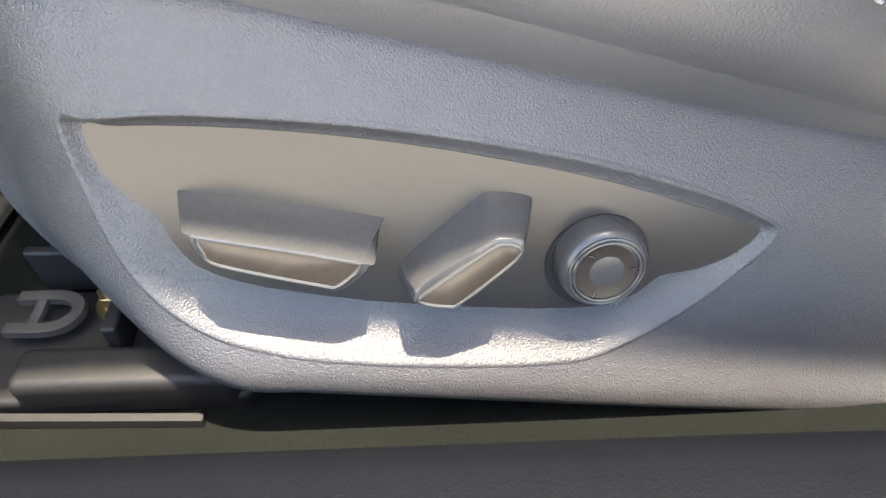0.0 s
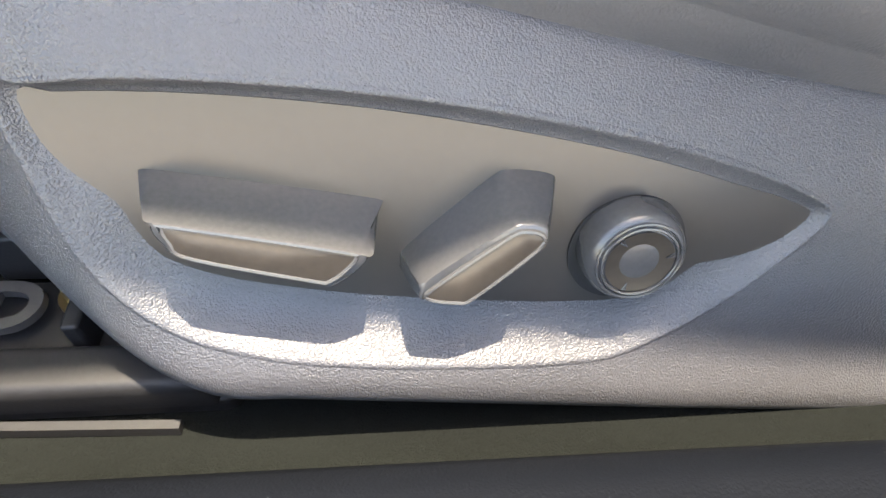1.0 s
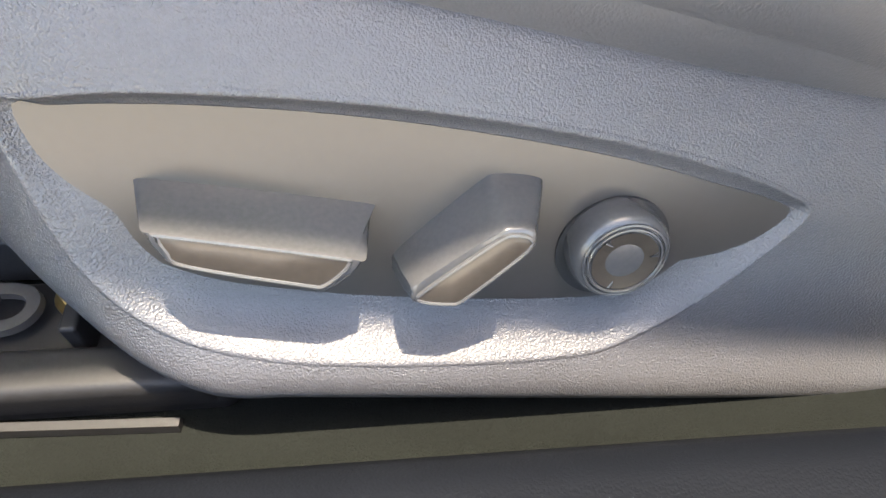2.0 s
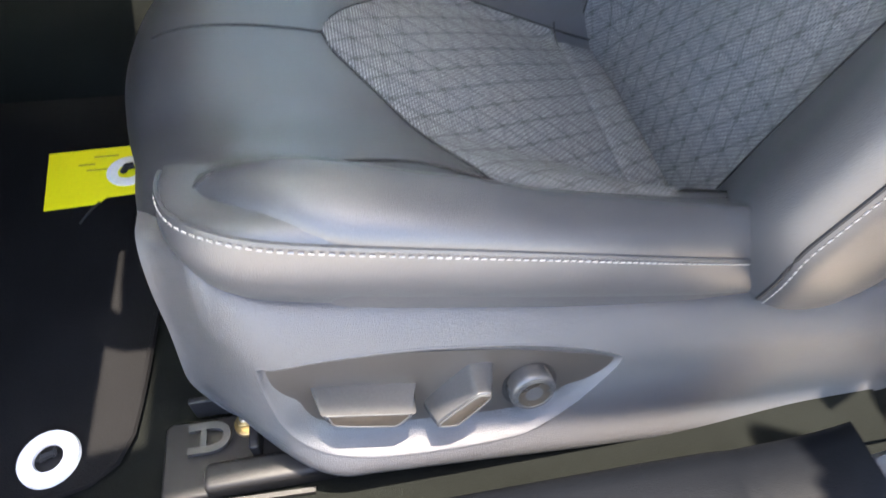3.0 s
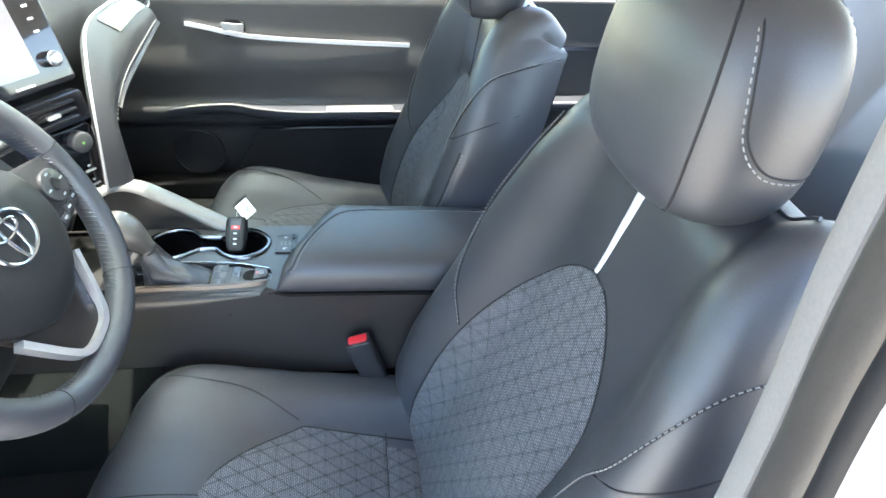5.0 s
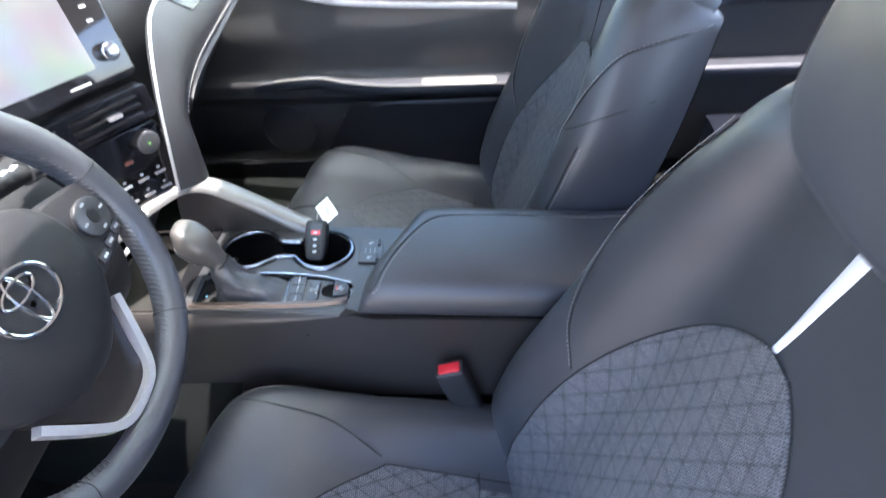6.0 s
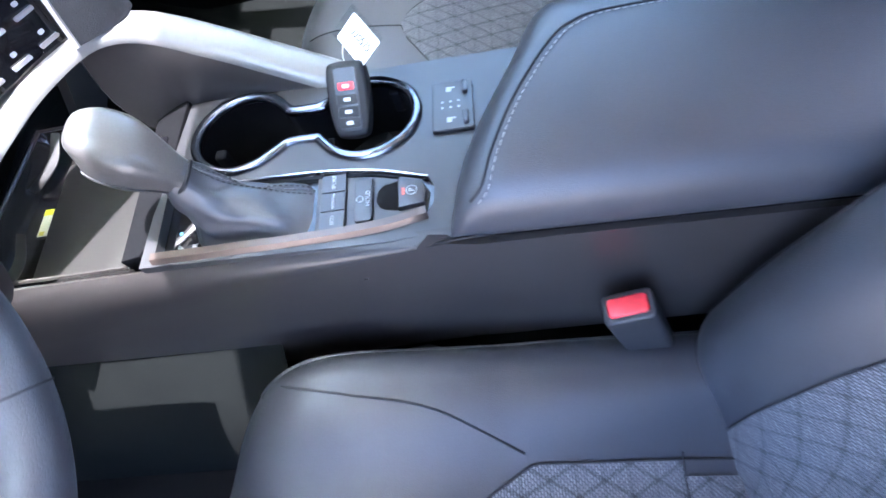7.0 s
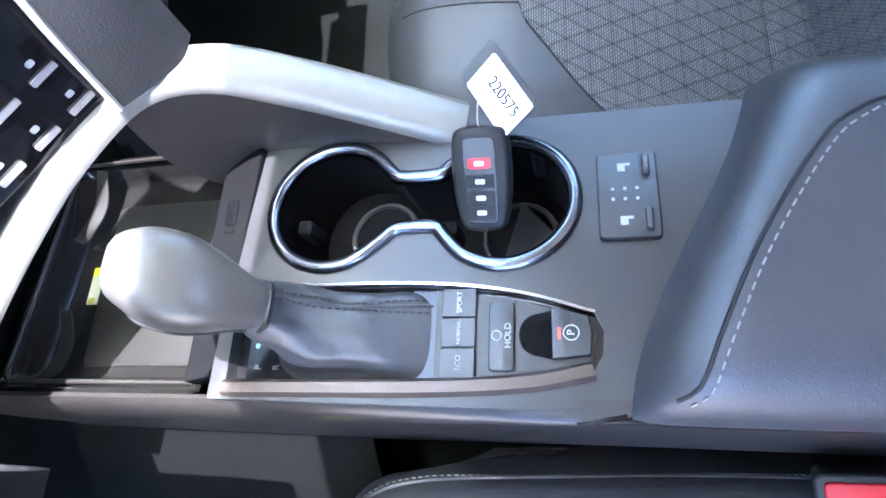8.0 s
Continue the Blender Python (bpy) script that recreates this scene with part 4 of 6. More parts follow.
def edge_z(x):
    """Height of the console's upper side edge, falling towards the front."""
    return float(np.interp(x, (-0.46, -0.325, -0.20, -0.09, 0.0, 0.05, 0.12, 0.20), (0.232, 0.257, 0.288, 0.314, 0.334, 0.346, 0.356, 0.358)))


def deck_z(x, y):
    return 0.360 - 0.06 * (x + 0.02) * 0.5 - 0.10 * max(0.0, y - 0.40) + 0.0


def cup_outline():
    l = [(-0.097 + 0.050 * math.cos(radians(a)), 0.447 + 0.052 * math.sin(radians(a))) for a in np.linspace(45, 315, 26)]
    r = [(0.034 + 0.050 * math.cos(radians(a)), 0.443 + 0.050 * math.sin(radians(a))) for a in np.linspace(-130, 130, 26)]
    raw = l + [(-0.052, 0.418), (-0.044, 0.424), (-0.016, 0.424), (-0.010, 0.418)] + r + [(-0.008, 0.474), (-0.016, 0.468), (-0.045, 0.468), (-0.053, 0.474)]
    return [(p[0], p[1]) for p in Line([(*q, 0) for q in raw], closed=True, n=4).points(180)[:-1]]


def shift_outline():
    return [(-0.163, 0.309), (-0.02, 0.311), (0.05, 0.315), (0.092, 0.322), (0.098, 0.332), (0.099, 0.348), (0.094, 0.359), (0.04, 0.374), (-0.03, 0.381), (-0.155, 0.381), (-0.163, 0.376)]


def fill_with_holes(bm, outer, holes, z):
    loops = []
    for loop in [outer] + holes:
        vs = [bm.verts.new((x, y, z)) for x, y in loop]
        loops += [bm.edges.new((a, b)) for a, b in zip(vs, vs[1:] + vs[:1])]
    bmesh.ops.triangle_fill(bm, use_beauty=True, use_dissolve=False, edges=loops)
    return bm


console_root = console()


def shifter_panel(root):
    out = shift_outline()
    z = lambda x, y: deck_z(x, y)
    c = np.mean(np.array(out), axis=0)
    bm = plate(out, 0.340, 0.352)
    part("shifter_bezel", bm, GLOSSBLACK, root, "gloss black shifter bezel")
    near = Line([(-0.163, 0.309, 0), (-0.02, 0.311, 0), (0.05, 0.315, 0), (0.092, 0.323, 0)]).points(30)
    far = Line([(-0.155, 0.381, 0), (-0.03, 0.381, 0), (0.04, 0.374, 0), (0.094, 0.359, 0)]).points(30)
    part("near_trim", sweep([(p[0], p[1] - 0.002, z(p[0], p[1]) + 0.002) for p in near], 0, profile=[(-0.007, -0.003), (0.006, -0.003), (0.003, 0.004), (-0.004, 0.004)]), BRONZE, root, "bronze-tinted satin trim strip", 50)
    part("far_trim", sweep([(p[0], p[1], z(p[0], p[1]) + 0.001) for p in far], 0, profile=[(-0.0014, -0.003), (0.0014, -0.003), (0.001, 0.0015), (-0.001, 0.0015)]), CHROME, root, "thin chrome trim strip", 50)
    # drive mode keys, hold key and parking brake switch
    mk = lambda x0, x1, y0, y1, h=0.358: box(x0, x1, y0, y1, 0.346, h)
    part("key_panel", plate([(-0.012, 0.314), (0.05, 0.318), (0.090, 0.325), (0.094, 0.345), (0.088, 0.357), (0.04, 0.370), (-0.012, 0.377)], 0.345, 0.3545), SMOOTHPLASTIC, root, "satin grey key panel")
    for k, word in enumerate(("ECO", "NORMAL", "SPORT")):
        y0 = 0.3165 + k * 0.0205
        key = part("drive_mode_key", mk(-0.007, 0.0165, y0, y0 + 0.0195, 0.3585 - 0.0004 * k), SWITCHPLASTIC, root, "dark drive mode key with pale lettering", bevel=0.0006)
        letters(word, 0.0050 if word != "NORMAL" else 0.0040, basis((0.0055, y0 + 0.0098, 0.3588), (0, 1, 0), (-1, 0, 0)), PRINT, key)
    key = part("hold_key", plate(rounded(0.0165, 0.046, 0.003, cx=0.034, cy=0.344), 0.346, 0.3590, None, 0.0008, 0.0008), SWITCHPLASTIC, root, "dark brake hold key", bevel=0)
    letters("HOLD", 0.0060, basis((0.0385, 0.344, 0.3593), (0, 1, 0), (-1, 0, 0)), PRINT, key)
    part("brake_symbol", sweep([(0.031 + 0.0032 * math.cos(t), 0.344 + 0.0032 * math.sin(t), 0.3593) for t in np.linspace(0, 2 * math.pi, 20, endpoint=False)], 0.0004, True, 5), PRINT, key)
    # flat near-black plate on the panel paints the shade of a finger recess
    part("finger_well_shade", plate([(0.058 + 0.013 * math.cos(t), 0.345 + 0.014 * math.sin(t)) for t in np.linspace(math.pi / 2, 3 * math.pi / 2, 16)] + [(0.066, 0.329), (0.066, 0.361)], 0.352, 0.3549), DEEP, root, "flat near-black patch standing for the shaded finger recess")
    p = part("parking_brake_switch", plate([(0.0665, 0.3285), (0.0905, 0.331), (0.092, 0.345), (0.0895, 0.356), (0.0665, 0.362)], 0.346, 0.3605, None, 0.0015, 0.0015), SWITCHPLASTIC, root, "dark electric parking brake switch", 50)
    part("brake_lamp", box(0.0705, 0.0725, 0.341, 0.3485, 0.3604, 0.3610), REDGLOW, p, "lit red indicator")
    letters("P", 0.0070, basis((0.079, 0.345, 0.3609), (0, 1, 0), (-1, 0, 0)), PRINT, p)
    part("brake_symbol", sweep([(0.079 + 0.0048 * math.cos(t), 0.345 + 0.0048 * math.sin(t), 0.3609) for t in np.linspace(0, 2 * math.pi, 28, endpoint=False)], 0.0004, True, 5), PRINT, p)
    for x, w in ((-0.146, "P"), (-0.131, "R")):
        letters(w, 0.0075, basis((x, 0.324, 0.3525), (0, 1, 0), (-1, 0, 0)), PRINT, root)
    for x, w in ((-0.116, "+"), (-0.106, "S"), (-0.096, "-")):
        letters(w, 0.0065, basis((x, 0.315, 0.3525), (0, 1, 0), (-1, 0, 0)), PRINT, root)
    part("gear_lamp", box(-0.150, -0.147, 0.338, 0.341, 0.3522, 0.3526), BLUEGLOW, root, "lit blue gear indicator")


REDGLOW = glow("red_indicator", (1.0, 0.10, 0.03), 0.12)
BLUEGLOW = glow("blue_indicator", (0.25, 0.75, 1.0), 0.15)
shifter_panel(console_root)


def shifter():
    root = thing("gear_shifter", "grey gear knob on a black leather boot", "gear lever", (0, 0, 0))
    base, neck = np.array([-0.068, 0.3455, 0.350]), np.array([-0.112, 0.351, 0.424])
    spine_way = np.array([-0.52, 0.04, 0.85])
    over = np.cross(spine_way, (0.0, 1.0, 0.0))
    over /= -np.linalg.norm(over)

    def boot(u, v):
        t = v * 2 * math.pi
        e = lambda q, p: math.copysign(abs(q) ** p, q)
        foot = base + np.array([0.055 * e(math.cos(t), 0.45), 0.0345 * e(math.sin(t), 0.45), 0.0])
        ring = neck + over * (0.0165 * math.cos(t)) + np.array([0, 0.0165 * math.sin(t), 0.0])
        lift = np.array([0.004, 0.0, 0.030 + 0.010 * math.cos(t)])
        mid = foot * 0.42 + ring * 0.58 - lift * 0.9
        p = (1 - u) ** 2 * foot + 2 * u * (1 - u) * mid + u * u * ring
        w = math.sin(math.pi * u)
        out = np.array([math.cos(t), 0.7 * math.sin(t), 0.25])
        crease = 0.0050 * math.sin(2 * t + 5.0 * u + 0.6) + 0.0028 * math.sin(4 * t - 9 * u) + 0.0012 * math.sin(7 * t + 15 * u)
        return p + out * (crease * w) + np.array([0, 0, 0.010 * w * max(0.0, math.cos(t)) * (1 - u)])

    part("boot", surf(boot, np.linspace(0, 1, 34), np.linspace(0, 1, 72, endpoint=False), True), LEATHER, root, "folded black leather boot", 70)
    part("boot_seam", sweep([boot(u, 0.055) + np.array([0.0004, 0, 0.0006]) for u in np.linspace(0.02, 0.97, 34)], 0.0010, n=6), LEATHER, root, "raised seam down the boot")
    for off in (0.030, 0.080):
        part("stitching", stitches([boot(u, off) + np.array([0.0003, 0, 0.0008]) for u in np.linspace(0.04, 0.97, 34)], 0.0030, 0.0006), SEAM, root, "black double stitching")
    core = Line([(-0.106, 0.350, 0.418), (-0.122, 0.352, 0.441), (-0.142, 0.356, 0.462), (-0.158, 0.358, 0.474), (-0.171, 0.360, 0.477)])

    def knob(u, v):
        p = core(u)
        w = core.way(u)
        side = np.array([0, 1.0, 0])
        top = np.cross(w, side)
        top /= np.linalg.norm(top)
        if top[2] < 0:
            top = -top
        t = v * 2 * math.pi
        grow = 0.60 + 0.55 * smooth(0, 0.6, u)
        end = math.sqrt(max(0.0, 1 - max(0.0, (u - 0.62) / 0.38) ** 2.6))
        e = lambda c: math.copysign(abs(c) ** 0.58, c)
        return p + side * (0.0238 * grow * end * e(math.cos(t))) + top * (0.0215 * grow * end * e(math.sin(t)))

    part("knob", surf(knob, np.linspace(0, 1, 36), np.linspace(0, 1, 40, endpoint=False), True), KNOB, root, "satin grey gear knob", 70)
    part("knob_band", sweep([knob(u, 0.50 + 0.045) + np.array([0, -0.0004, 0]) for u in np.linspace(0.02, 0.86, 24)] , 0.0011, n=6), BLACK, root, "dark seam line round the knob")
    part("knob_collar", sweep([knob(0.02, v) for v in np.linspace(0, 1, 30, endpoint=False)], 0.0022, True, 6), BLACK, root)
    return root


shifter()


def heater_panel():
    root = thing("seat_heater_panel", "dark seat heater switch panel with two rockers on the console", "switch panel", (0.119, 0.4415, deck_z(0.119, 0.4415)))
    tilt = pose(0, 0, 0, -5.7, 1.7, 0)
    part("panel", plate(rounded(0.039, 0.066, 0.003), -0.006, 0.0022, tilt, 0.0006, 0.0006), DECKPLASTIC, root, "satin dark panel")
    part("gap", plate(rounded(0.0405, 0.0675, 0.0035), -0.006, 0.0008, tilt), BLACK, root)
    for y in (-0.021, 0.021):
        part("rocker", plate(rounded(0.0050, 0.0165, 0.002, cx=0.0125, cy=y), 0.002, 0.0062, tilt, 0.0012, 0.0012), SWITCHPLASTIC, root, "dark rocker switch")
        seat_icon = [(-0.004, -0.003), (0.001, -0.003), (0.001, 0.0015), (0.0045, 0.0015), (0.0045, 0.0035), (-0.004, 0.0035)]
        part("seat_symbol", plate([(x - 0.002, y + v) for x, v in seat_icon], 0.0022, 0.0025, tilt), PRINT, root)
    for x in (-0.010, -0.002, 0.006):
        for y in (-0.004, 0.004):
            part("indicator", plate([(x + 0.0013 * math.cos(t), y + 0.0013 * math.sin(t)) for t in np.linspace(0, 2 * math.pi, 10, endpoint=False)], 0.0022, 0.0026, tilt), PRINT, root)


heater_panel()


LID_SECTION = Line([(0.300, 0.3535), (0.2925, 0.3565), (0.2890, 0.372), (0.2965, 0.402), (0.325, 0.4195), (0.40, 0.424), (0.475, 0.4185), (0.502, 0.400), (0.512, 0.375), (0.512, 0.345)])


def armrest():
    root = thing("armrest_lid", "padded black leather armrest lid with pale stitching", "armrest")

    def lid(u, v):
        """u round the section from near lower edge over the top to the far lower edge; v from front to rear."""
        x0 = 0.113 + 0.085 * smooth(0.0, 1.0, (u - 0.15) / 0.75)
        x = x0 + (0.62 - x0) * v
        y, z = LID_SECTION(u)
        k = math.sqrt(max(0.0, 1 - (1 - min(1.0, v / 0.095)) ** 2))
        z = 0.356 + (z - 0.356) * (0.10 + 0.90 * k)
        y = 0.405 + (y - 0.405) * (0.965 + 0.035 * k)
        return np.array([x, y, z - 0.02 * min(1.0, v / 0.75)])

    part("pad", surf(lid, np.linspace(0, 1, 40), np.concatenate([np.linspace(0, 0.25, 16), np.linspace(0.28, 1, 20)])), LEATHER, root, "padded black leather lid", 70)
    part("front_skin", surf(lambda u, v: lid(u, 0.0) * np.array([1, 1, 1]) + np.array([0.0, 0, 0 - (lid(u, 0.0)[2] - 0.35) * v]), np.linspace(0, 1, 30), [0, 1]), LEATHER, root)
    def on_lid(x, y, lift):
        lo, hi = 0.12, 0.88
        for _ in range(16):
            mid = (lo + hi) / 2
            if LID_SECTION(mid)[0] < y:
                lo = mid
            else:
                hi = mid
        x0 = lid(lo, 0.0)[0]
        p = lid(lo, (x - x0) / (0.62 - x0))
        return np.array([p[0], p[1], p[2] + lift])

    run = Line([(0.134, 0.299), (0.145, 0.306), (0.156, 0.332), (0.178, 0.378), (0.209, 0.427), (0.232, 0.450), (0.270, 0.461), (0.40, 0.465), (0.60, 0.465)]).points(90)
    part("seam", sweep([on_lid(x + 0.001, y, 0.0005) for x, y in run], 0.0012, n=6), SEAM, root)
    part("stitching", stitches([on_lid(x + 0.006, y - 0.003, 0.0010) for x, y in run], 0.0042, 0.0006), THREAD, root, "pale grey topstitching")
    part("base", box(0.13, 0.62, 0.300, 0.510, 0.30, 0.336), SMOOTHPLASTIC, root, bevel=0.004)
    # solid bar painted near-black in place of the gap's shade
    part("lid_gap_shade", sweep([(x, 0.2995, 0.3500 - 0.02 * min(1.0, (x - 0.11) / 0.36)) for x in np.linspace(0.114, 0.62, 16)], 0.0045, n=6), DEEP, root, "near-black bar standing for shade in the gap under the lid")


armrest()


def front_tray(root):
    """Charging tray in front of the shifter: a deep gloss pocket with a raised frame and two lifting tabs."""
    def pocket(u, v):
        sides = smooth(0, 0.07, v) * smooth(1, 0.93, v) * smooth(0, 0.06, u) * smooth(1, 0.94, u)
        return np.array([-0.392 + 0.192 * u + 0.020 * v * (1 - u), 0.308 + 0.206 * v, 0.347 - 0.030 * sides])

    part("tray", shell(surf(pocket, np.linspace(0, 1, 50), np.linspace(0, 1, 50)), 0.004), TRAYBLACK, root, "gloss black charging tray", 60)
    part("tray_mat", plate(rounded(0.120, 0.150, 0.006, cx=-0.280, cy=0.405), 0.316, 0.3195, None, 0.001, 0.001), TRAYMAT, root, "smooth dark charging mat")
    outline = [(-0.205, 0.313), (-0.202, 0.511), (-0.366, 0.511), (-0.385, 0.320), (-0.380, 0.313)]
    part("tray_rim", sweep([(x, y, 0.3485) for x, y in outline], 0.0024, True, 6), SMOOTHPLASTIC, root, "satin edge of the tray")
    for y0, y1 in ((0.445, 0.505), (0.318, 0.372)):
        tab = Line([(-0.372, y0, 0.3215), (-0.352, y0 + 0.004, 0.330), (-0.340, 0.5 * (y0 + y1), 0.334), (-0.338, y1, 0.346)])
        part("tray_tab", shell(surf(lambda u, v: tab(u) + np.array([-0.016 * v * (1 - 0.5 * u), 0.0, 0.003 * v]), np.linspace(0, 1, 18), np.linspace(0, 1, 6)), 0.002), TRAYMAT, root, "curved finger rest in the tray", 60)
    part("tray_label", box(-0.352, -0.340, 0.385, 0.420, 0.3195, 0.3199), LABEL, root, "small pale warning label")
    part("label_mark", box(-0.352, -0.340, 0.412, 0.420, 0.3197, 0.3201), YELLOW, root, "yellow end of the label")
    part("label_mark", box(-0.350, -0.344, 0.386, 0.391, 0.3199, 0.3202), INK_YELLOW, root)
    lid = [(-0.200, 0.312), (-0.182, 0.315), (-0.174, 0.330), (-0.169, 0.436), (-0.166, 0.507), (-0.198, 0.511)]
    # near-black colour stands in for the shade on this sunlit edge
    part("tray_lid_edge", plate(lid, 0.340, 0.3615, None, 0.0015, 0.0015), DEEP, root, "edge of the sliding tray lid, blackened to stand for shade")
    part("lid_latch", plate(rounded(0.010, 0.022, 0.003, cx=-0.184, cy=0.445), 0.361, 0.3635, None, 0.001, 0.001), GLOSSBLACK, root, "small gloss latch")
    part("latch_slot", box(-0.189, -0.180, 0.428, 0.432, 0.361, 0.3624), DEEP, root)


front_tray(console_root)


def spine():
    root = thing("silver_spine", "silver painted trim sweeping from the console to the dashboard", "trim", kind="structure")
    path = Line([(0.0, 0.515, 0.345), (-0.05, 0.520, 0.375), (-0.11, 0.522, 0.415), (-0.160, 0.518, 0.448), (-0.200, 0.495, 0.468), (-0.235, 0.448, 0.472), (-0.27, 0.40, 0.462), (-0.315, 0.34, 0.440), (-0.36, 0.28, 0.41)])
    pts = path.points(50)
    part("band", sweep(pts, 0, profile=[(-0.019, -0.006), (0.019, -0.006), (0.019, 0.003), (0.012, 0.009), (-0.012, 0.009), (-0.019, 0.003)]), SILVERDASH, root, "silver painted band", 50)

    def web(u, v):
        p = path(u)
        foot = np.array([p[0] + 0.012, min(p[1], 0.512), 0.338])
        a = p + np.array([0.006, -0.010, -0.004])
        return a + (foot - a) * v + np.array([-0.010, -0.006, 0]) * math.sin(math.pi * v)

    part("web", shell(surf(web, np.linspace(0.0, 0.50, 30), np.linspace(0, 1, 10)), 0.004), SMOOTHPLASTIC, root, "dark panel under the silver band")


spine()


# ---- dashboard ----
def dash():
    root = thing("dashboard", "dark dashboard with touch screen, climate panel and vents", "dashboard")
    top = Line([(-0.95, 0.74), (-0.60, 0.80), (-0.42, 0.812), (-0.33, 0.795), (-0.275, 0.745), (-0.265, 0.66), (-0.29, 0.56), (-0.33, 0.47), (-0.40, 0.40)])

    def skin(u, v):
        x, z = top(u)
        y = -0.42 + 1.63 * v
        mid = math.exp(-((y - 0.34) / 0.20) ** 2)
        hood = math.exp(-((y - 0.0) / 0.20) ** 4)
        x += -0.06 * math.exp(-((y - 0.36) / 0.17) ** 4) * smooth(0.45, 0.6, u) - 0.10 * hood * smooth(0.45, 0.65, u) - 0.05 * smooth(0.9, 1.14, y)
        z += (0.015 * mid + 0.035 * hood) * (1 - smooth(0.45, 0.85, u)) - 0.085 * smooth(0.72, 1.05, y)
        return np.array([x, y, z])

    part("dash_skin", shell(surf(skin, np.linspace(0, 1, 50), np.linspace(0, 1, 70)), 0.01), DASHTOP, root, "soft dark grey dash skin", 60)
    part("lower_panel", shell(surf(lambda u, v: np.array([-0.40 - 0.25 * u, -0.42 + 1.63 * v, 0.42 - 0.26 * u]), np.linspace(0, 1, 10), np.linspace(0, 1, 20)), 0.01), BLACK, root, "dark lower dash")
    knee = Line([(-0.250, 0.70), (-0.200, 0.64), (-0.175, 0.56), (-0.195, 0.47), (-0.27, 0.405), (-0.42, 0.385)])
    part("knee_panel", shell(surf(lambda u, v: np.array([knee(u)[0], -0.42 + 0.67 * v, knee(u)[1]]), np.linspace(0, 1, 24), np.linspace(0, 1, 12)), 0.008), BLACK, root, "dark knee panel under the steering column", 60)
    # centre stack
    m = basis((-0.298, 0.386, 0.767), (0.60, 0.80, 0.0), (-0.25, 0.10, 0.96))
    scr = part("touch_screen", plate(rounded(0.285, 0.170, 0.010), -0.02, 0.010, m, 0.003, 0.003), GLOSSBLACK, root, "gloss black touch screen", 50)
    part("display", plate(rounded(0.205, 0.128, 0.003, cx=-0.012, cy=0.004), 0.0090, 0.0106, m), SCREENGLOW, scr, "lit display with a pale blurred map")
    for y, w in ((0.055, 0.009), (0.036, 0.009), (0.017, 0.009), (-0.002, 0.009)):
        part("key_print", plate(rounded(w, 0.0035, 0.001, 2, 0.116, y), 0.0100, 0.0104, m), PRINT, scr)
    dial = plate([(0.0125 * math.cos(t) + 0.116, 0.0125 * math.sin(t) - 0.045) for t in np.linspace(0, 2 * math.pi, 28, endpoint=False)], 0.008, 0.026, m, 0.003, 0.003)
    part("volume_dial", dial, CHROME, scr, "chrome-edged volume dial", 50)
    part("brand_bar", plate(rounded(0.030, 0.003, 0.001, 2, 0.06, -0.074), 0.0100, 0.0104, m), PRINT, scr)
    # vents under the screen
    m2 = basis((-0.276, 0.389, 0.636), (0.60, 0.80, 0.0), (-0.10, 0.05, 0.98))
    vent = part("centre_vent", plate(rounded(0.270, 0.052, 0.008), -0.02, 0.002, m2, 0.002, 0.002), GLOSSBLACK, root, "gloss black centre air vents", 50)
    for k in range(3):
        part("vent_slat", plate(rounded(0.105, 0.003, 0.001, 2, 0.062, -0.014 + 0.014 * k), 0.0, 0.008, m2), SMOOTHPLASTIC, vent)
        part("vent_slat", plate(rounded(0.105, 0.003, 0.001, 2, -0.062, -0.014 + 0.014 * k), 0.0, 0.008, m2), SMOOTHPLASTIC, vent)
    part("vent_tab", plate(rounded(0.022, 0.006, 0.002, 3, 0.07, 0.0), 0.004, 0.013, m2), SATIN, vent, "silver vent tab")
    # climate panel
    m3 = basis((-0.277, 0.393, 0.545), (0.60, 0.80, -0.03), (-0.05, 0.02, 0.98))
    cl = part("climate_panel", plate([(-0.125, 0.060), (0.122, 0.060), (0.128, 0.052), (0.128, -0.062), (0.06, -0.062), (-0.125, -0.062)], -0.02, 0.004, m3, 0.002, 0.002), GLOSSBLACK, root, "gloss black climate panel with lit read-outs", 50)
    d = plate([(0.019 * math.cos(t) + 0.096, 0.019 * math.sin(t) + 0.035) for t in np.linspace(0, 2 * math.pi, 32, endpoint=False)], 0.002, 0.020, m3, 0.004, 0.004)
    part("temperature_dial", d, SWITCHPLASTIC, cl, "round temperature dial", 50)
    part("dial_lamp", plate(rounded(0.004, 0.004, 0.001, 2, 0.096, 0.035), 0.0195, 0.0204, m3), GREENGLOW, cl, "lit green mark")
    part("read_out", plate(rounded(0.014, 0.006, 0.001, 2, 0.060, 0.012), 0.0036, 0.0042, m3), ORANGEDIM, cl, "dim red temperature read-out")
    for i in range(5):
        for j in range(2):
            x, y = 0.10 - 0.030 * i, -0.018 - 0.028 * j
            part("climate_key", plate(rounded(0.019, 0.0036, 0.001, 2, x, y - 0.006), 0.0036, 0.0062, m3), SATIN, cl, "small silver key")
            part("key_print", plate(rounded(0.0055, 0.0040, 0.0015, 3, x, y + 0.003), 0.0036, 0.0043, m3), PRINT, cl)
    # padded panel sweeping from the console up to the end vent
    left = Line([(-0.196, 0.470, 0.476), (-0.190, 0.482, 0.55), (-0.190, 0.508, 0.623), (-0.200, 0.567, 0.690), (-0.212, 0.629, 0.717), (-0.222, 0.710, 0.719), (-0.238, 0.88, 0.697), (-0.245, 0.99, 0.675)])
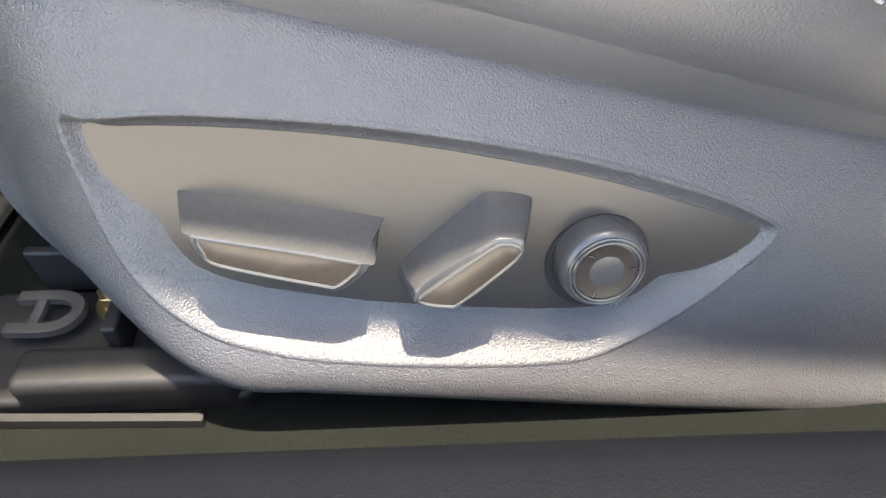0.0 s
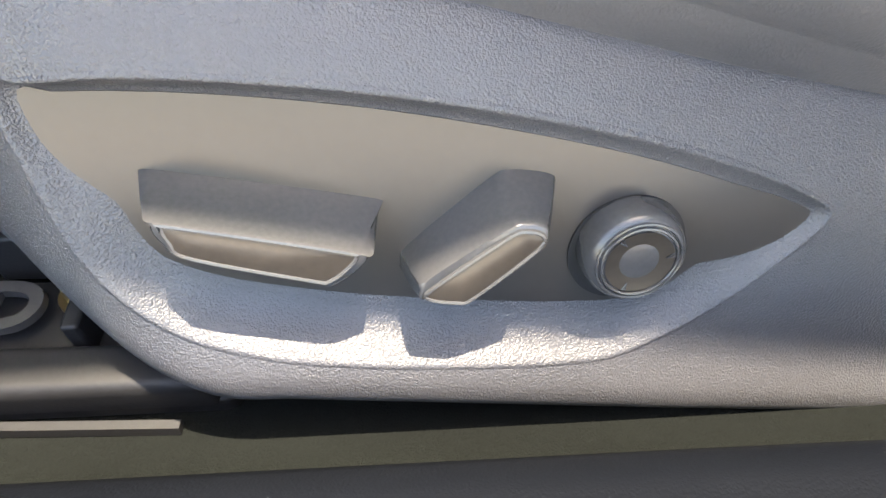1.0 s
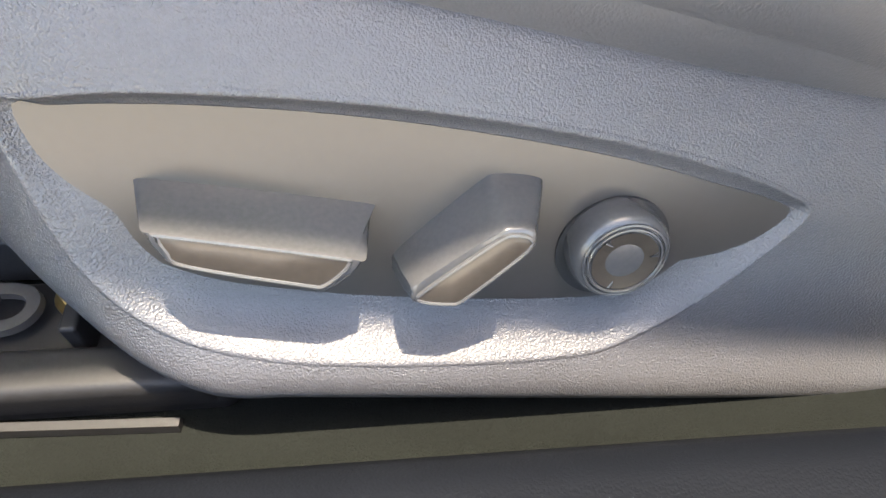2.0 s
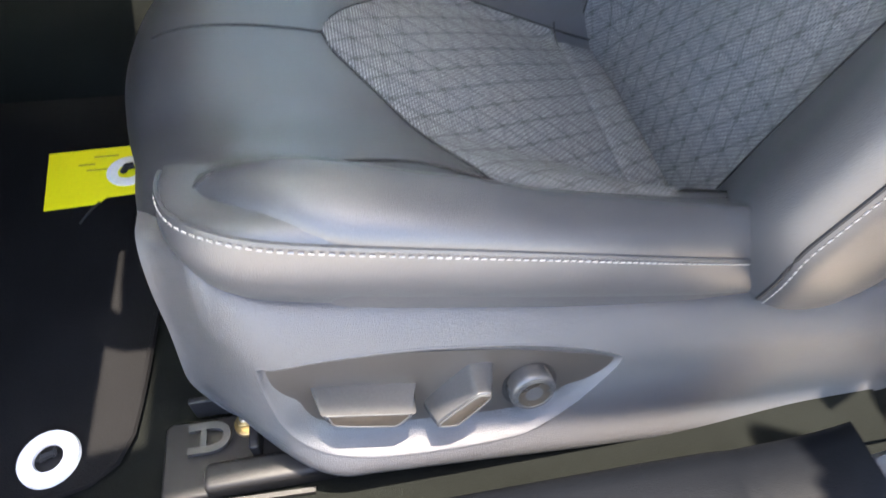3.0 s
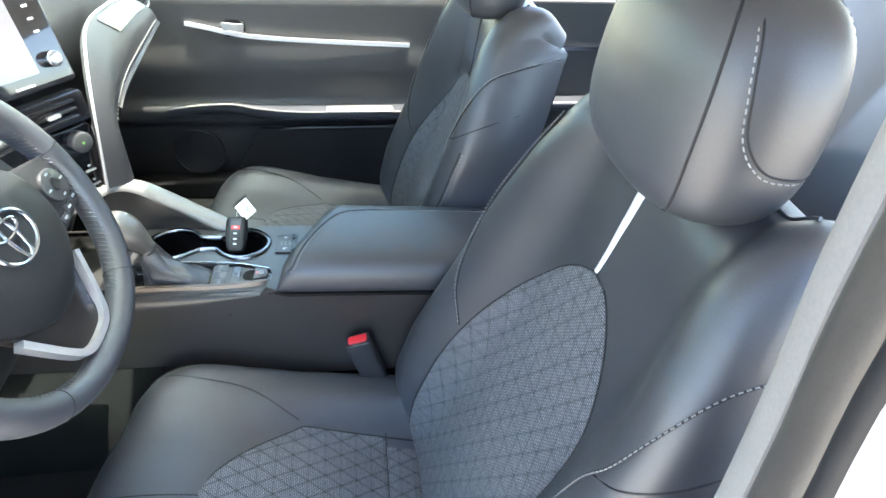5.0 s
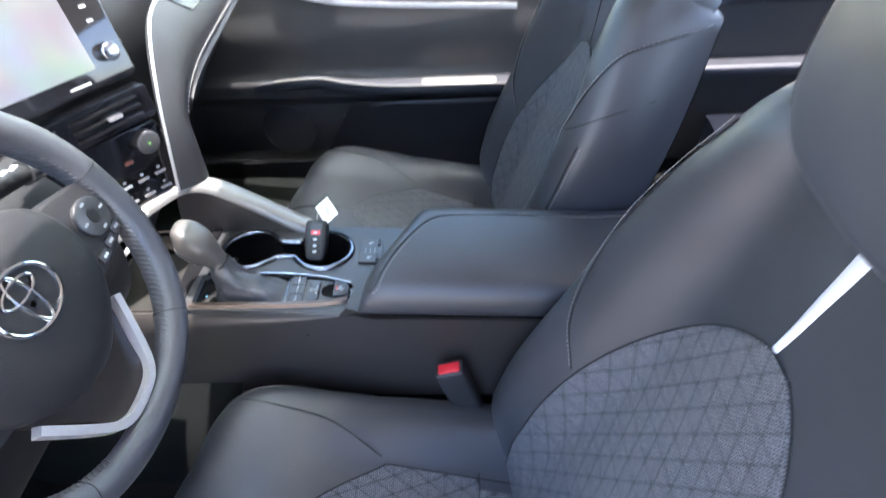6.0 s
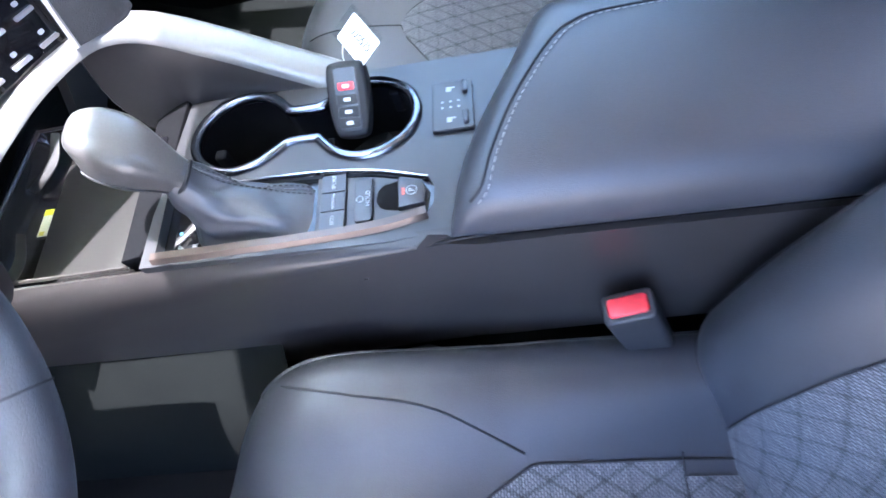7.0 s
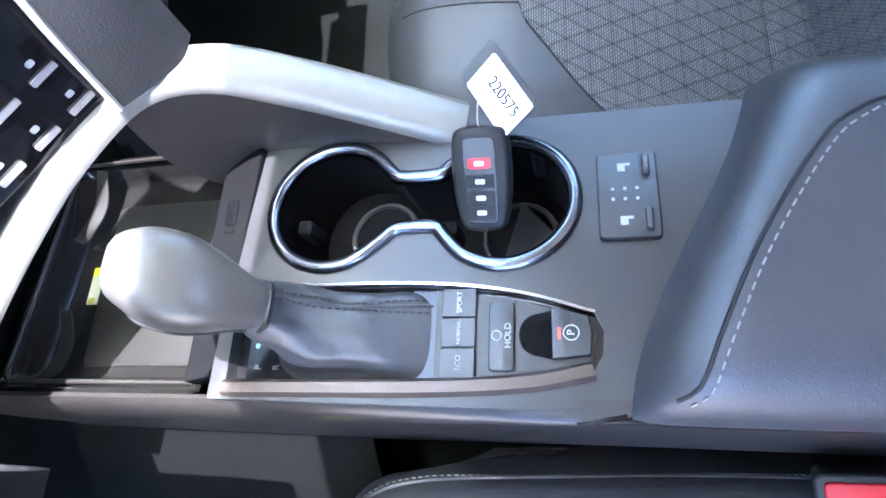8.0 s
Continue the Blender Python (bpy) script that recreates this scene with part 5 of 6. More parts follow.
    right = Line([(-0.172, 0.540, 0.458), (-0.175, 0.548, 0.530), (-0.180, 0.566, 0.574), (-0.180, 0.633, 0.604), (-0.190, 0.80, 0.608), (-0.200, 1.012, 0.612)])

    def swept(u, v):
        a, c = left(u), right(u)
        return a + (c - a) * v + np.array([0.014 * math.sin(math.pi * v), 0, 0])

    part("padded_panel", shell(surf(swept, np.linspace(0, 1, 44), np.linspace(0, 1, 14)), 0.012), PADSKIN, root, "padded dark panel sweeping up beside the climate panel", 60)
    part("stitching", stitches([swept(u, 0.90) + np.array([0.0015, 0, 0]) for u in np.linspace(0.20, 0.98, 60)], 0.005, 0.0009), THREAD, root, "pale topstitching")
    part("dash_strip", shell(surf(lambda u, v: swept(0.55 + 0.43 * u, 0.05 + 0.34 * v * smooth(0, 0.12, u)) + np.array([0.003, 0, 0]), np.linspace(0.02, 1, 24), np.linspace(0, 1, 6)), 0.002), GLOSSBROWN, root, "smoked satin strip across the dash", 60)
    part("silver_edge", sweep([swept(u, -0.005) for u in np.linspace(0, 1, 50)], 0.0026, n=6), SATIN, root, "thin silver outline of the padded panel")
    part("under_roll", shell(surf(lambda u, v: swept(0.25 + 0.75 * u, 1.0) + np.array([0.006 * math.sin(math.pi * v) - 0.05 * v, 0.0, -0.075 * v * (1 - 0.5 * u)]), np.linspace(0, 1, 24), np.linspace(0, 1, 8)), 0.008), BLACK, root, "black skin under the padded panel", 60)
    part("glove_box", shell(surf(lambda u, v: np.array([-0.245 - 0.05 * u - 0.14 * v, 0.53 + 0.52 * u, 0.52 + 0.07 * u - 0.28 * v]), np.linspace(0, 1, 10), np.linspace(0, 1, 10)), 0.01), BLACK, root, "black glove box")
    ev = part("end_vent", box(-0.275, -0.235, 1.005, 1.09, 0.628, 0.680), BLACK, root, "side air vent in a silver frame", bevel=0.006)
    part("vent_frame", sweep([(-0.233, y, z) for y, z in rounded(0.085, 0.054, 0.014, 4, 1.047, 0.654)], 0.003, True, 6), SATIN, ev, "silver vent frame")
    for k in range(4):
        part("vent_slat", box(-0.245, -0.231, 1.012, 1.082, 0.636 + 0.011 * k, 0.639 + 0.011 * k), RUBBER, ev)
    return root


SCREENGLOW = None


def screen_material():
    m = bpy.data.materials.new("lit_map_display")
    m.use_nodes = True
    nt = m.node_tree
    b = nt.nodes["Principled BSDF"]
    co = nt.nodes.new("ShaderNodeTexCoord")
    no = nt.nodes.new("ShaderNodeTexNoise")
    no.inputs["Scale"].default_value = 14.0
    no.inputs["Detail"].default_value = 1.0
    nt.links.new(co.outputs["Object"], no.inputs["Vector"])
    hs = nt.nodes.new("ShaderNodeMix")
    hs.data_type = "RGBA"
    hs.inputs["Factor"].default_value = 0.35
    nt.links.new(no.outputs["Color"], hs.inputs["A"])
    hs.inputs["B"].default_value = (0.80, 0.86, 0.90, 1)
    b.inputs["Base Color"].default_value = (0.02, 0.02, 0.022, 1)
    nt.links.new(hs.outputs["Result"], b.inputs["Emission Color"])
    b.inputs["Emission Strength"].default_value = 0.075
    b.inputs["Roughness"].default_value = 0.1
    return m


SCREENGLOW = screen_material()
GREENGLOW = glow("green_indicator", (0.35, 1.0, 0.15), 0.12)
ORANGEDIM = glow("dim_red_readout", (0.45, 0.12, 0.06), 0.03)
dash()


# ---- steering wheel ----
def wheel():
    c = Vector((-0.131, 0.012, 0.684))
    m = basis(c, (0.0, 1.0, 0.0), (-0.42, 0.0, 0.907))
    root = thing("steering_wheel", "black leather steering wheel with silver spokes and stitching", "steering wheel")
    R = 0.183

    def rim(u, v):
        a, b = u * 2 * math.pi, v * 2 * math.pi
        fat = 1 + 0.14 * max(0, math.cos(2 * (a - radians(30)))) ** 4
        w = 0.0172 * fat
        r = R + w * math.cos(b) - (0.010 * max(0, -math.sin(a)) ** 6)
        return m @ Vector((r * math.cos(a), r * math.sin(a), 1.12 * w * math.sin(b) + 0.012))

    part("rim", surf(rim, np.linspace(0, 1, 120), np.linspace(0, 1, 24, endpoint=False), True), LEATHER, root, "black leather rim", 70)
    lace = bmesh.new()
    for a in np.concatenate([np.arange(-62, 62, 2.1), np.arange(118, 242, 2.1)]):
        u = (a % 360) / 360
        sweep([rim(u, 0.425), rim(u + 0.003, 0.47), rim(u + 0.0062, 0.53), rim(u + 0.0070, 0.575)], 0.0010, n=5, bm=lace)
    tagged(part("lacing", lace, LEATHER, root, "cross-stitched lacing inside the rim"), kind="stuff")
    for a in (8, 172, -52, 232):
        u = (a % 360) / 360
        part("rim_seam", sweep([rim(u, v) + (rim(u, v) - rim(u, v + 0.5)) * 0.012 for v in np.linspace(0, 1, 24, endpoint=False)], 0.0006, True, 5), SEAM, root)

    def pad(u, v):
        t = v * 2 * math.pi
        e = lambda q, p: math.copysign(abs(q) ** p, q)
        x, y = 0.108 * e(math.cos(t), 0.70), 0.074 * e(math.sin(t), 0.75) - 0.002
        if y < 0:
            y *= 1.28
            x *= 1 - 0.46 * (y / -0.097) ** 2
        k = math.sin(u * math.pi / 2)
        return m @ Vector((x * k, y * k, 0.012 + 0.030 * math.cos(u * math.pi / 2) ** 0.7))

    part("airbag_cover", surf(pad, np.linspace(0.02, 1, 18), np.linspace(0, 1, 64, endpoint=False), True), HUBSKIN, root, "black airbag cover", 70)
    part("hub", plate(rounded(0.15, 0.13, 0.04, 6), -0.05, 0.012, m), BLACK, root)
    for side in (-1, 1):
        arm = [(side * x, y) for x, y in ((0.070, 0.040), (0.115, 0.036), (0.174, 0.022), (0.176, -0.034), (0.135, -0.050), (0.085, -0.055))]
        sp = part("spoke", plate(arm, -0.004, 0.016, m, 0.004, 0.004), HUBSKIN, root, "dark spoke with thumb keys", 50)
        part("thumb_pad", plate([(side * 0.140 + 0.024 * math.cos(t), -0.008 + 0.022 * math.sin(t)) for t in np.linspace(0, 2 * math.pi, 28, endpoint=False)], 0.015, 0.021, m, 0.002, 0.002), SWITCHPLASTIC, sp, "round control pad", 50)
        part("thumb_key", plate([(side * 0.140 + 0.008 * math.cos(t), -0.008 + 0.008 * math.sin(t)) for t in np.linspace(0, 2 * math.pi, 20, endpoint=False)], 0.020, 0.0222, m, 0.001, 0.001), BLACK, sp)
        for dx, dy in ((0, 0.0155), (0, -0.0155), (0.0165, 0), (-0.0165, 0)):
            part("key_print", plate(rounded(0.007, 0.0025, 0.0008, 2, side * 0.140 + dx, -0.008 + dy), 0.0205, 0.0214, m), PRINT, sp)
        for k in range(3):
            part("spoke_key", plate(rounded(0.017, 0.010, 0.002, 3, side * (0.112 + 0.020 * k), -0.042 + 0.004 * k), 0.014, 0.0185, m, 0.001, 0.001), SWITCHPLASTIC, sp)
            part("key_print", plate(rounded(0.008, 0.003, 0.0008, 2, side * (0.112 + 0.020 * k), -0.042 + 0.004 * k), 0.0184, 0.0188, m), PRINT, sp)
        vee = [(side * 0.080, -0.072), (side * 0.066, -0.097), (side * 0.050, -0.124), (side * 0.037, -0.141), (side * 0.022, -0.149), (0.0, -0.151)]
        part("lower_spoke", sweep([m @ Vector((x, y, 0.014)) for x, y in Line([(*q,) for q in vee]).points(24)], 0, profile=[(-0.0055, -0.007), (0.0055, -0.007), (0.0045, 0.006), (-0.0045, 0.006)], up=m.to_3x3() @ Vector((0, 0, 1))), SATIN, root, "satin silver lower spoke edge", 50)
    fill = [(-0.086, -0.050), (-0.050, -0.112), (-0.032, -0.150), (-0.016, -0.158), (0.016, -0.158), (0.032, -0.150), (0.050, -0.112), (0.086, -0.050)]
    part("lower_cover", plate(fill, -0.004, 0.012, m, 0.003, 0.003), GLOSSBROWN, root, "satin dark lower spoke cover", 50)
    # badge drawn as plain rings
    em = m @ Matrix.Translation((0, 0.006, 0.0425))
    def ring(cx, cy, a, b, r):
        return sweep([em @ Vector((cx + a * math.cos(t), cy + b * math.sin(t), 0)) for t in np.linspace(0, 2 * math.pi, 48, endpoint=False)], r, True, 8, up=em.to_3x3() @ Vector((0, 0, 1)))
    badge = part("badge", ring(0, 0, 0.037, 0.0275, 0.0028), CHROME, root, "chrome oval badge")
    part("badge_ring", ring(0, 0.010, 0.021, 0.0085, 0.0022), CHROME, badge)
    part("badge_ring", ring(0, 0.0, 0.0095, 0.0260, 0.0022), CHROME, badge)
    # column and stalk
    part("column", sweep([m @ Vector((0, 0, z)) for z in (-0.05, -0.12, -0.22)], 0.055, n=24), BLACK, root, "black column shroud")
    return root


wheel_root = wheel()


def stalk():
    root = thing("wiper_stalk", "black wiper stalk with white print behind the steering wheel", "stalk")
    m = basis((-0.205, 0.160, 0.716), (0.02, 0.97, -0.24), (-0.4, 0.0, 0.9))
    part("lever", sweep([m @ Vector((x, 0, 0)) for x in (-0.06, -0.02, 0.02, 0.045)], 0.011, n=14), BLACK, root)
    part("grip", sweep([m @ Vector((x, 0, 0)) for x in (0.045, 0.05, 0.085, 0.092)], 0.0145, n=16), SWITCHPLASTIC, root, "ribbed grip")
    for k in range(3):
        part("print_bar", box(-0.196, -0.190, 0.150 + 0.015 * k, 0.160 + 0.015 * k, 0.7335 - 0.004 * k, 0.7345 - 0.004 * k), PRINT, root)


stalk()


# ---- key fob with its tag ----
def fob():
    root = thing("key_fob", "black key fob with a red button leaning in the cup holder", "key fob")
    m = basis((0.022, 0.452, 0.372), (1.0, -0.05, 0.0), (0.02, 0.78, 0.60))
    out = Line([(-0.019, 0.030, 0), (-0.012, 0.036, 0), (0.012, 0.036, 0), (0.019, 0.030, 0), (0.0205, 0.0, 0), (0.017, -0.028, 0), (0.010, -0.036, 0), (-0.010, -0.036, 0), (-0.017, -0.028, 0), (-0.0205, 0.0, 0)], closed=True, n=6).points(60)[:-1]
    body = part("casing", plate([(p[0], p[1]) for p in out], -0.007, 0.0075, m, 0.004, 0.005), BLACK, root, "black plastic casing", 50)
    part("face", plate(rounded(0.023, 0.060, 0.004, 4), 0.007, 0.0083, m, 0.001, 0.0008), SWITCHPLASTIC, root, "satin key face", 50)
    for k, (y, mt, lab) in enumerate(((0.0125, RED, "red panic button"), (0.0, BLACK, "black boot button"), (-0.0115, BLACK, "black unlock button"), (-0.022, BLACK, "black lock button"))):
        b = part("button", plate(rounded(0.016 if k == 0 else 0.020, 0.0075 if k == 0 else 0.0095, 0.0015, 3, 0, y), 0.0081, 0.0092, m, 0.0006, 0.0006), mt, root, lab)
        part("button_print", plate(rounded(0.007, 0.0035, 0.001, 2, 0, y), 0.0091, 0.0094, m), PRINT, b)
    tag = thing("paper_tag", "white paper stock tag in a clear sleeve tied to the key", "tag")
    t = basis((0.038, 0.500, 0.400), (0.50, -0.86, -0.05), (0.72, 0.45, 0.50))
    part("card", plate(rounded(0.052, 0.030, 0.002, 2), 0.0, 0.0008, t), PAPER, tag, "white printed card")
    for k, (x, y, w, h) in enumerate(((0.004, 0.002, 0.036, 0.0075), (0.0, 0.011, 0.040, 0.002), (-0.006, -0.006, 0.030, 0.0016), (-0.008, -0.010, 0.026, 0.0016))):
        if k:
            part("print_bar", plate(rounded(w, h, 0.0004, 2, x, y), 0.0008, 0.0011, t), PRINT, tag)
        else:
            letters("220575", 0.0115, t @ Matrix.Translation((x, y, 0.001)), INK, tag)
    part("sleeve", plate(rounded(0.060, 0.036, 0.003, 3, -0.006, 0.001), -0.0006, -0.0002, t), CLEAR, tag, "clear plastic sleeve")
    part("wire", sweep(Line([t @ Vector((-0.024, 0.0, 0.001)), m @ Vector((0.0, 0.045, 0.004)), m @ Vector((0.0, 0.034, 0.0))]).points(16), 0.0006, n=5), STEEL, tag)
    flap = part("slip", plate([(0.020, 0.398), (0.052, 0.392), (0.070, 0.430), (0.040, 0.465)], 0.30, 0.302), BLACK, tag)


CLEAR = glass("clear_sleeve", (0.95, 0.97, 1.0))
fob()


# ---- passenger door, pillars, rear bench, roof ----
BRIGHT = mat("bright_satin_strip", (0.72, 0.71, 0.69), 0.42, metal=0.25, vary=0.05)

def passenger_door():
    root = thing("door_1", "dark passenger door trim with silver strip and armrest", "door", kind="structure")
    y = 1.19

    def belt(x):
        return 0.652 - 0.052 * x

    def skin(u, v):
        x = -0.55 + 1.12 * u
        z = 0.02 + (belt(x) - 0.02) * v
        yy = y + 0.03 * smooth(0.3, 0.0, v) + 0.022 * smooth(0.60, 0.66, z) - 0.020 * smooth(0.330, 0.300, z) * smooth(0.235, 0.262, z)
        yy -= 0.012 * math.exp(-((z - 0.42) / 0.06) ** 2)
        return np.array([x, yy, z])

    part("panel", shell(surf(skin, np.linspace(0, 1, 40), np.linspace(0, 1, 70)), -0.02), DOORSKIN, root, "soft dark door panel", 60)
    part("belt_strip", sweep([(x, y + 0.012, belt(x) + 0.003) for x in (-0.55, 0.0, 0.57)], 0.007, n=8), RUBBER, root, "black window seal")
    strip = Line([(-0.185, y - 0.002, 0.548), (-0.12, y - 0.006, 0.536), (-0.03, y - 0.010, 0.518), (0.15, y - 0.012, 0.505), (0.43, y - 0.008, 0.492)])
    part("silver_strip", sweep(strip.points(30), 0, profile=[(-0.004, -0.004), (0.004, -0.006), (0.004, 0.006), (-0.004, 0.004)]), BRIGHT, root, "bright silver strip", 50)
    part("handle_cup", plate(rounded(0.058, 0.048, 0.010), -0.002, 0.008, basis((-0.055, y - 0.004, 0.535), (-1, 0, 0.08), (0, 0, 1)), 0.002, 0.002), GLOSSBLACK, root, "black handle recess", 50)
    part("handle", sweep(Line([(-0.085, y - 0.010, 0.543), (-0.070, y - 0.020, 0.545), (-0.045, y - 0.022, 0.543), (-0.030, y - 0.014, 0.540)]).points(14), 0, profile=[(-0.003, -0.010), (0.003, -0.010), (0.003, 0.010), (-0.003, 0.010)]), SATIN, root, "silver door handle", 50)
    arm = Line([(-0.30, y + 0.004, 0.290), (-0.24, y - 0.006, 0.305), (-0.10, y - 0.016, 0.318), (-0.02, y - 0.026, 0.308), (0.12, y - 0.046, 0.305), (0.48, y - 0.050, 0.305)])
    part("armrest", sweep(arm.points(30), 0, profile=[(-0.050, -0.026), (0.010, -0.026), (0.022, -0.012), (0.020, 0.004), (-0.050, 0.007)]), LEATHER, root, "padded door armrest", 60)
    part("arm_edge", sweep([p + np.array([0, -0.018, 0.006]) for p in arm.points(40)[4:]], 0.0028, n=6), SILVERDASH, root, "pale edge of the armrest")
    part("pull_cup", plate(rounded(0.20, 0.042, 0.014), 0.0, 0.004, basis((0.28, y - 0.052, 0.312), (1, 0, 0), (0, 1, 0)), 0.002, 0.002), SILVERDASH, root, "pale pull-cup rim in the armrest", 50)
    part("pocket", shell(surf(lambda u, v: np.array([-0.02 + 0.54 * u - 0.12 * v * (1 - u), y - 0.030 - 0.012 * math.sin(math.pi * u), 0.246 - 0.20 * v]), np.linspace(0, 1, 20), np.linspace(0, 1, 12)), 0.006), BLACK, root, "black door pocket")
    part("pocket_edge", sweep(Line([(-0.05, y - 0.030, 0.205), (0.02, y - 0.034, 0.232), (0.08, y - 0.040, 0.247), (0.30, y - 0.042, 0.250), (0.52, y - 0.036, 0.250)]).points(24), 0.0042, n=6), SMOOTHPLASTIC, root, "satin edge of the door pocket")
    sp = part("speaker_grille", plate([(0.075 * math.cos(t), 0.075 * math.sin(t)) for t in np.linspace(0, 2 * math.pi, 40, endpoint=False)], 0.0, 0.006, basis((-0.22, y - 0.001, 0.15), (-1, 0, 0), (0, 0, 1)), 0.004, 0.004), RUBBER, root, "round black speaker grille", 50)
    part("grille_ring", sweep([(-0.22 + 0.076 * math.cos(t), y - 0.004, 0.15 + 0.076 * math.sin(t)) for t in np.linspace(0, 2 * math.pi, 40, endpoint=False)], 0.002, True, 6), SMOOTHPLASTIC, sp)
    part("window_frame", sweep([(-0.62, 1.19, 0.72), (-0.30, 1.13, 0.95), (0.05, 1.065, 1.12), (0.55, 1.055, 1.13)], 0.022, n=10), BLACK, root, "black window frame")
    gl = surf(lambda u, v: np.array([-0.55 + 1.12 * u, y + 0.015 - 0.13 * v, belt(-0.55 + 1.12 * u) + 0.47 * v * min(1, 0.35 + 1.2 * u)]), np.linspace(0, 1, 12), np.linspace(0, 1, 8))
    g = part("window_pane", shell(gl, 0.004), TINT, root, "green-tinted window glass")
    g.visible_shadow = False
    return root


passenger_door()


def pillar(name, y, inner, label):
    root = thing(name, label, "pillar", kind="structure")
    p = Line([(0.60, y, 0.0), (0.60, y, 0.40), (0.615, y + 0.01 * inner, 0.70), (0.66, y + 0.07 * inner, 1.0), (0.70, y + 0.12 * inner, 1.16)])
    part("trim", sweep(p.points(30), 0, profile=[(-0.05, -0.03), (0.05, -0.03), (0.042, 0.03), (-0.042, 0.03)], up=(0, 1, 0)), SMOOTHPLASTIC, root, "", 50)
    return root


pillar("pillar_1", 1.205, -1, "dark trimmed pillar beside the passenger seat")
b_pillar = pillar("pillar_2", -0.415, 1, "dark trimmed pillar behind the driver seat")


def belt():
    root = thing("seat_belt", "grey seat belt webbing hanging along the pillar", "seat belt")
    p = Line([(0.527, -0.346, 0.54), (0.537, -0.340, 0.62), (0.550, -0.330, 0.75), (0.575, -0.298, 1.02), (0.585, -0.288, 1.10)])
    part("webbing", sweep(p.points(40), 0, profile=[(-0.0235, -0.0007), (0.0235, -0.0007), (0.0235, 0.0007), (-0.0235, 0.0007)], up=(0.35, -0.9, 0.1)), WEBBING, root)
    part("latch_plate", plate(rounded(0.040, 0.022, 0.004), -0.002, 0.002, basis((0.533, -0.347, 0.60), (0.9, 0.3, 0.1), (0.0, 0.0, 1.0))), CHROME, root, "bright metal latch plate")
    part("anchor", plate(rounded(0.05, 0.05, 0.015), -0.01, 0.01, basis((0.583, -0.292, 1.09), (1, 0.2, 0), (0, 0.2, 1))), BLACK, root)


belt()


def bench():
    root = thing("rear_bench", "black leather rear bench with stitched panels", "bench seat")

    def back(u, v):
        y = -0.33 + 1.38 * v
        z = 0.20 + 0.55 * u
        seg = abs(math.sin(math.pi * (y + 0.33) / 0.46))
        x = 1.36 + 0.22 * u - 0.03 * seg ** 0.4 - 0.05 * math.sin(math.pi * u) * 0.3
        return np.array([x, y, z])

    part("backrest", shell(surf(back, np.linspace(0, 1, 24), np.linspace(0, 1, 60)), 0.06), LEATHER, root, "black leather backrest", 60)
    part("cushion", shell(surf(lambda u, v: np.array([0.92 + 0.46 * u, -0.33 + 1.38 * v, 0.24 - 0.05 * u + 0.02 * math.sin(math.pi * u)]), np.linspace(0, 1, 16), np.linspace(0, 1, 20)), 0.08), LEATHER, root, "black leather cushion", 60)
    for y in (0.13, 0.59):
        part("stitching", stitches([back(u, (y + 0.33) / 1.38) + np.array([-0.003, 0.0, 0]) for u in np.linspace(0.05, 0.95, 20)], 0.006, 0.0012), THREAD, root)
    for y in (-0.06, 0.78):
        part("headrest", surf(lambda u, v: np.array([1.60 + 0.05 * math.cos(v) * math.sin(u), y + 0.13 * math.copysign(abs(math.sin(v)) ** 0.6, math.sin(v)) * math.sin(u) ** 0.5, 0.82 - 0.08 * math.copysign(abs(math.cos(u)) ** 0.7, math.cos(u))]), np.linspace(0.02, math.pi - 0.02, 14), np.linspace(0, 2 * math.pi, 32, endpoint=False), True), LEATHER, root, "black leather rear headrest", 70)


bench()


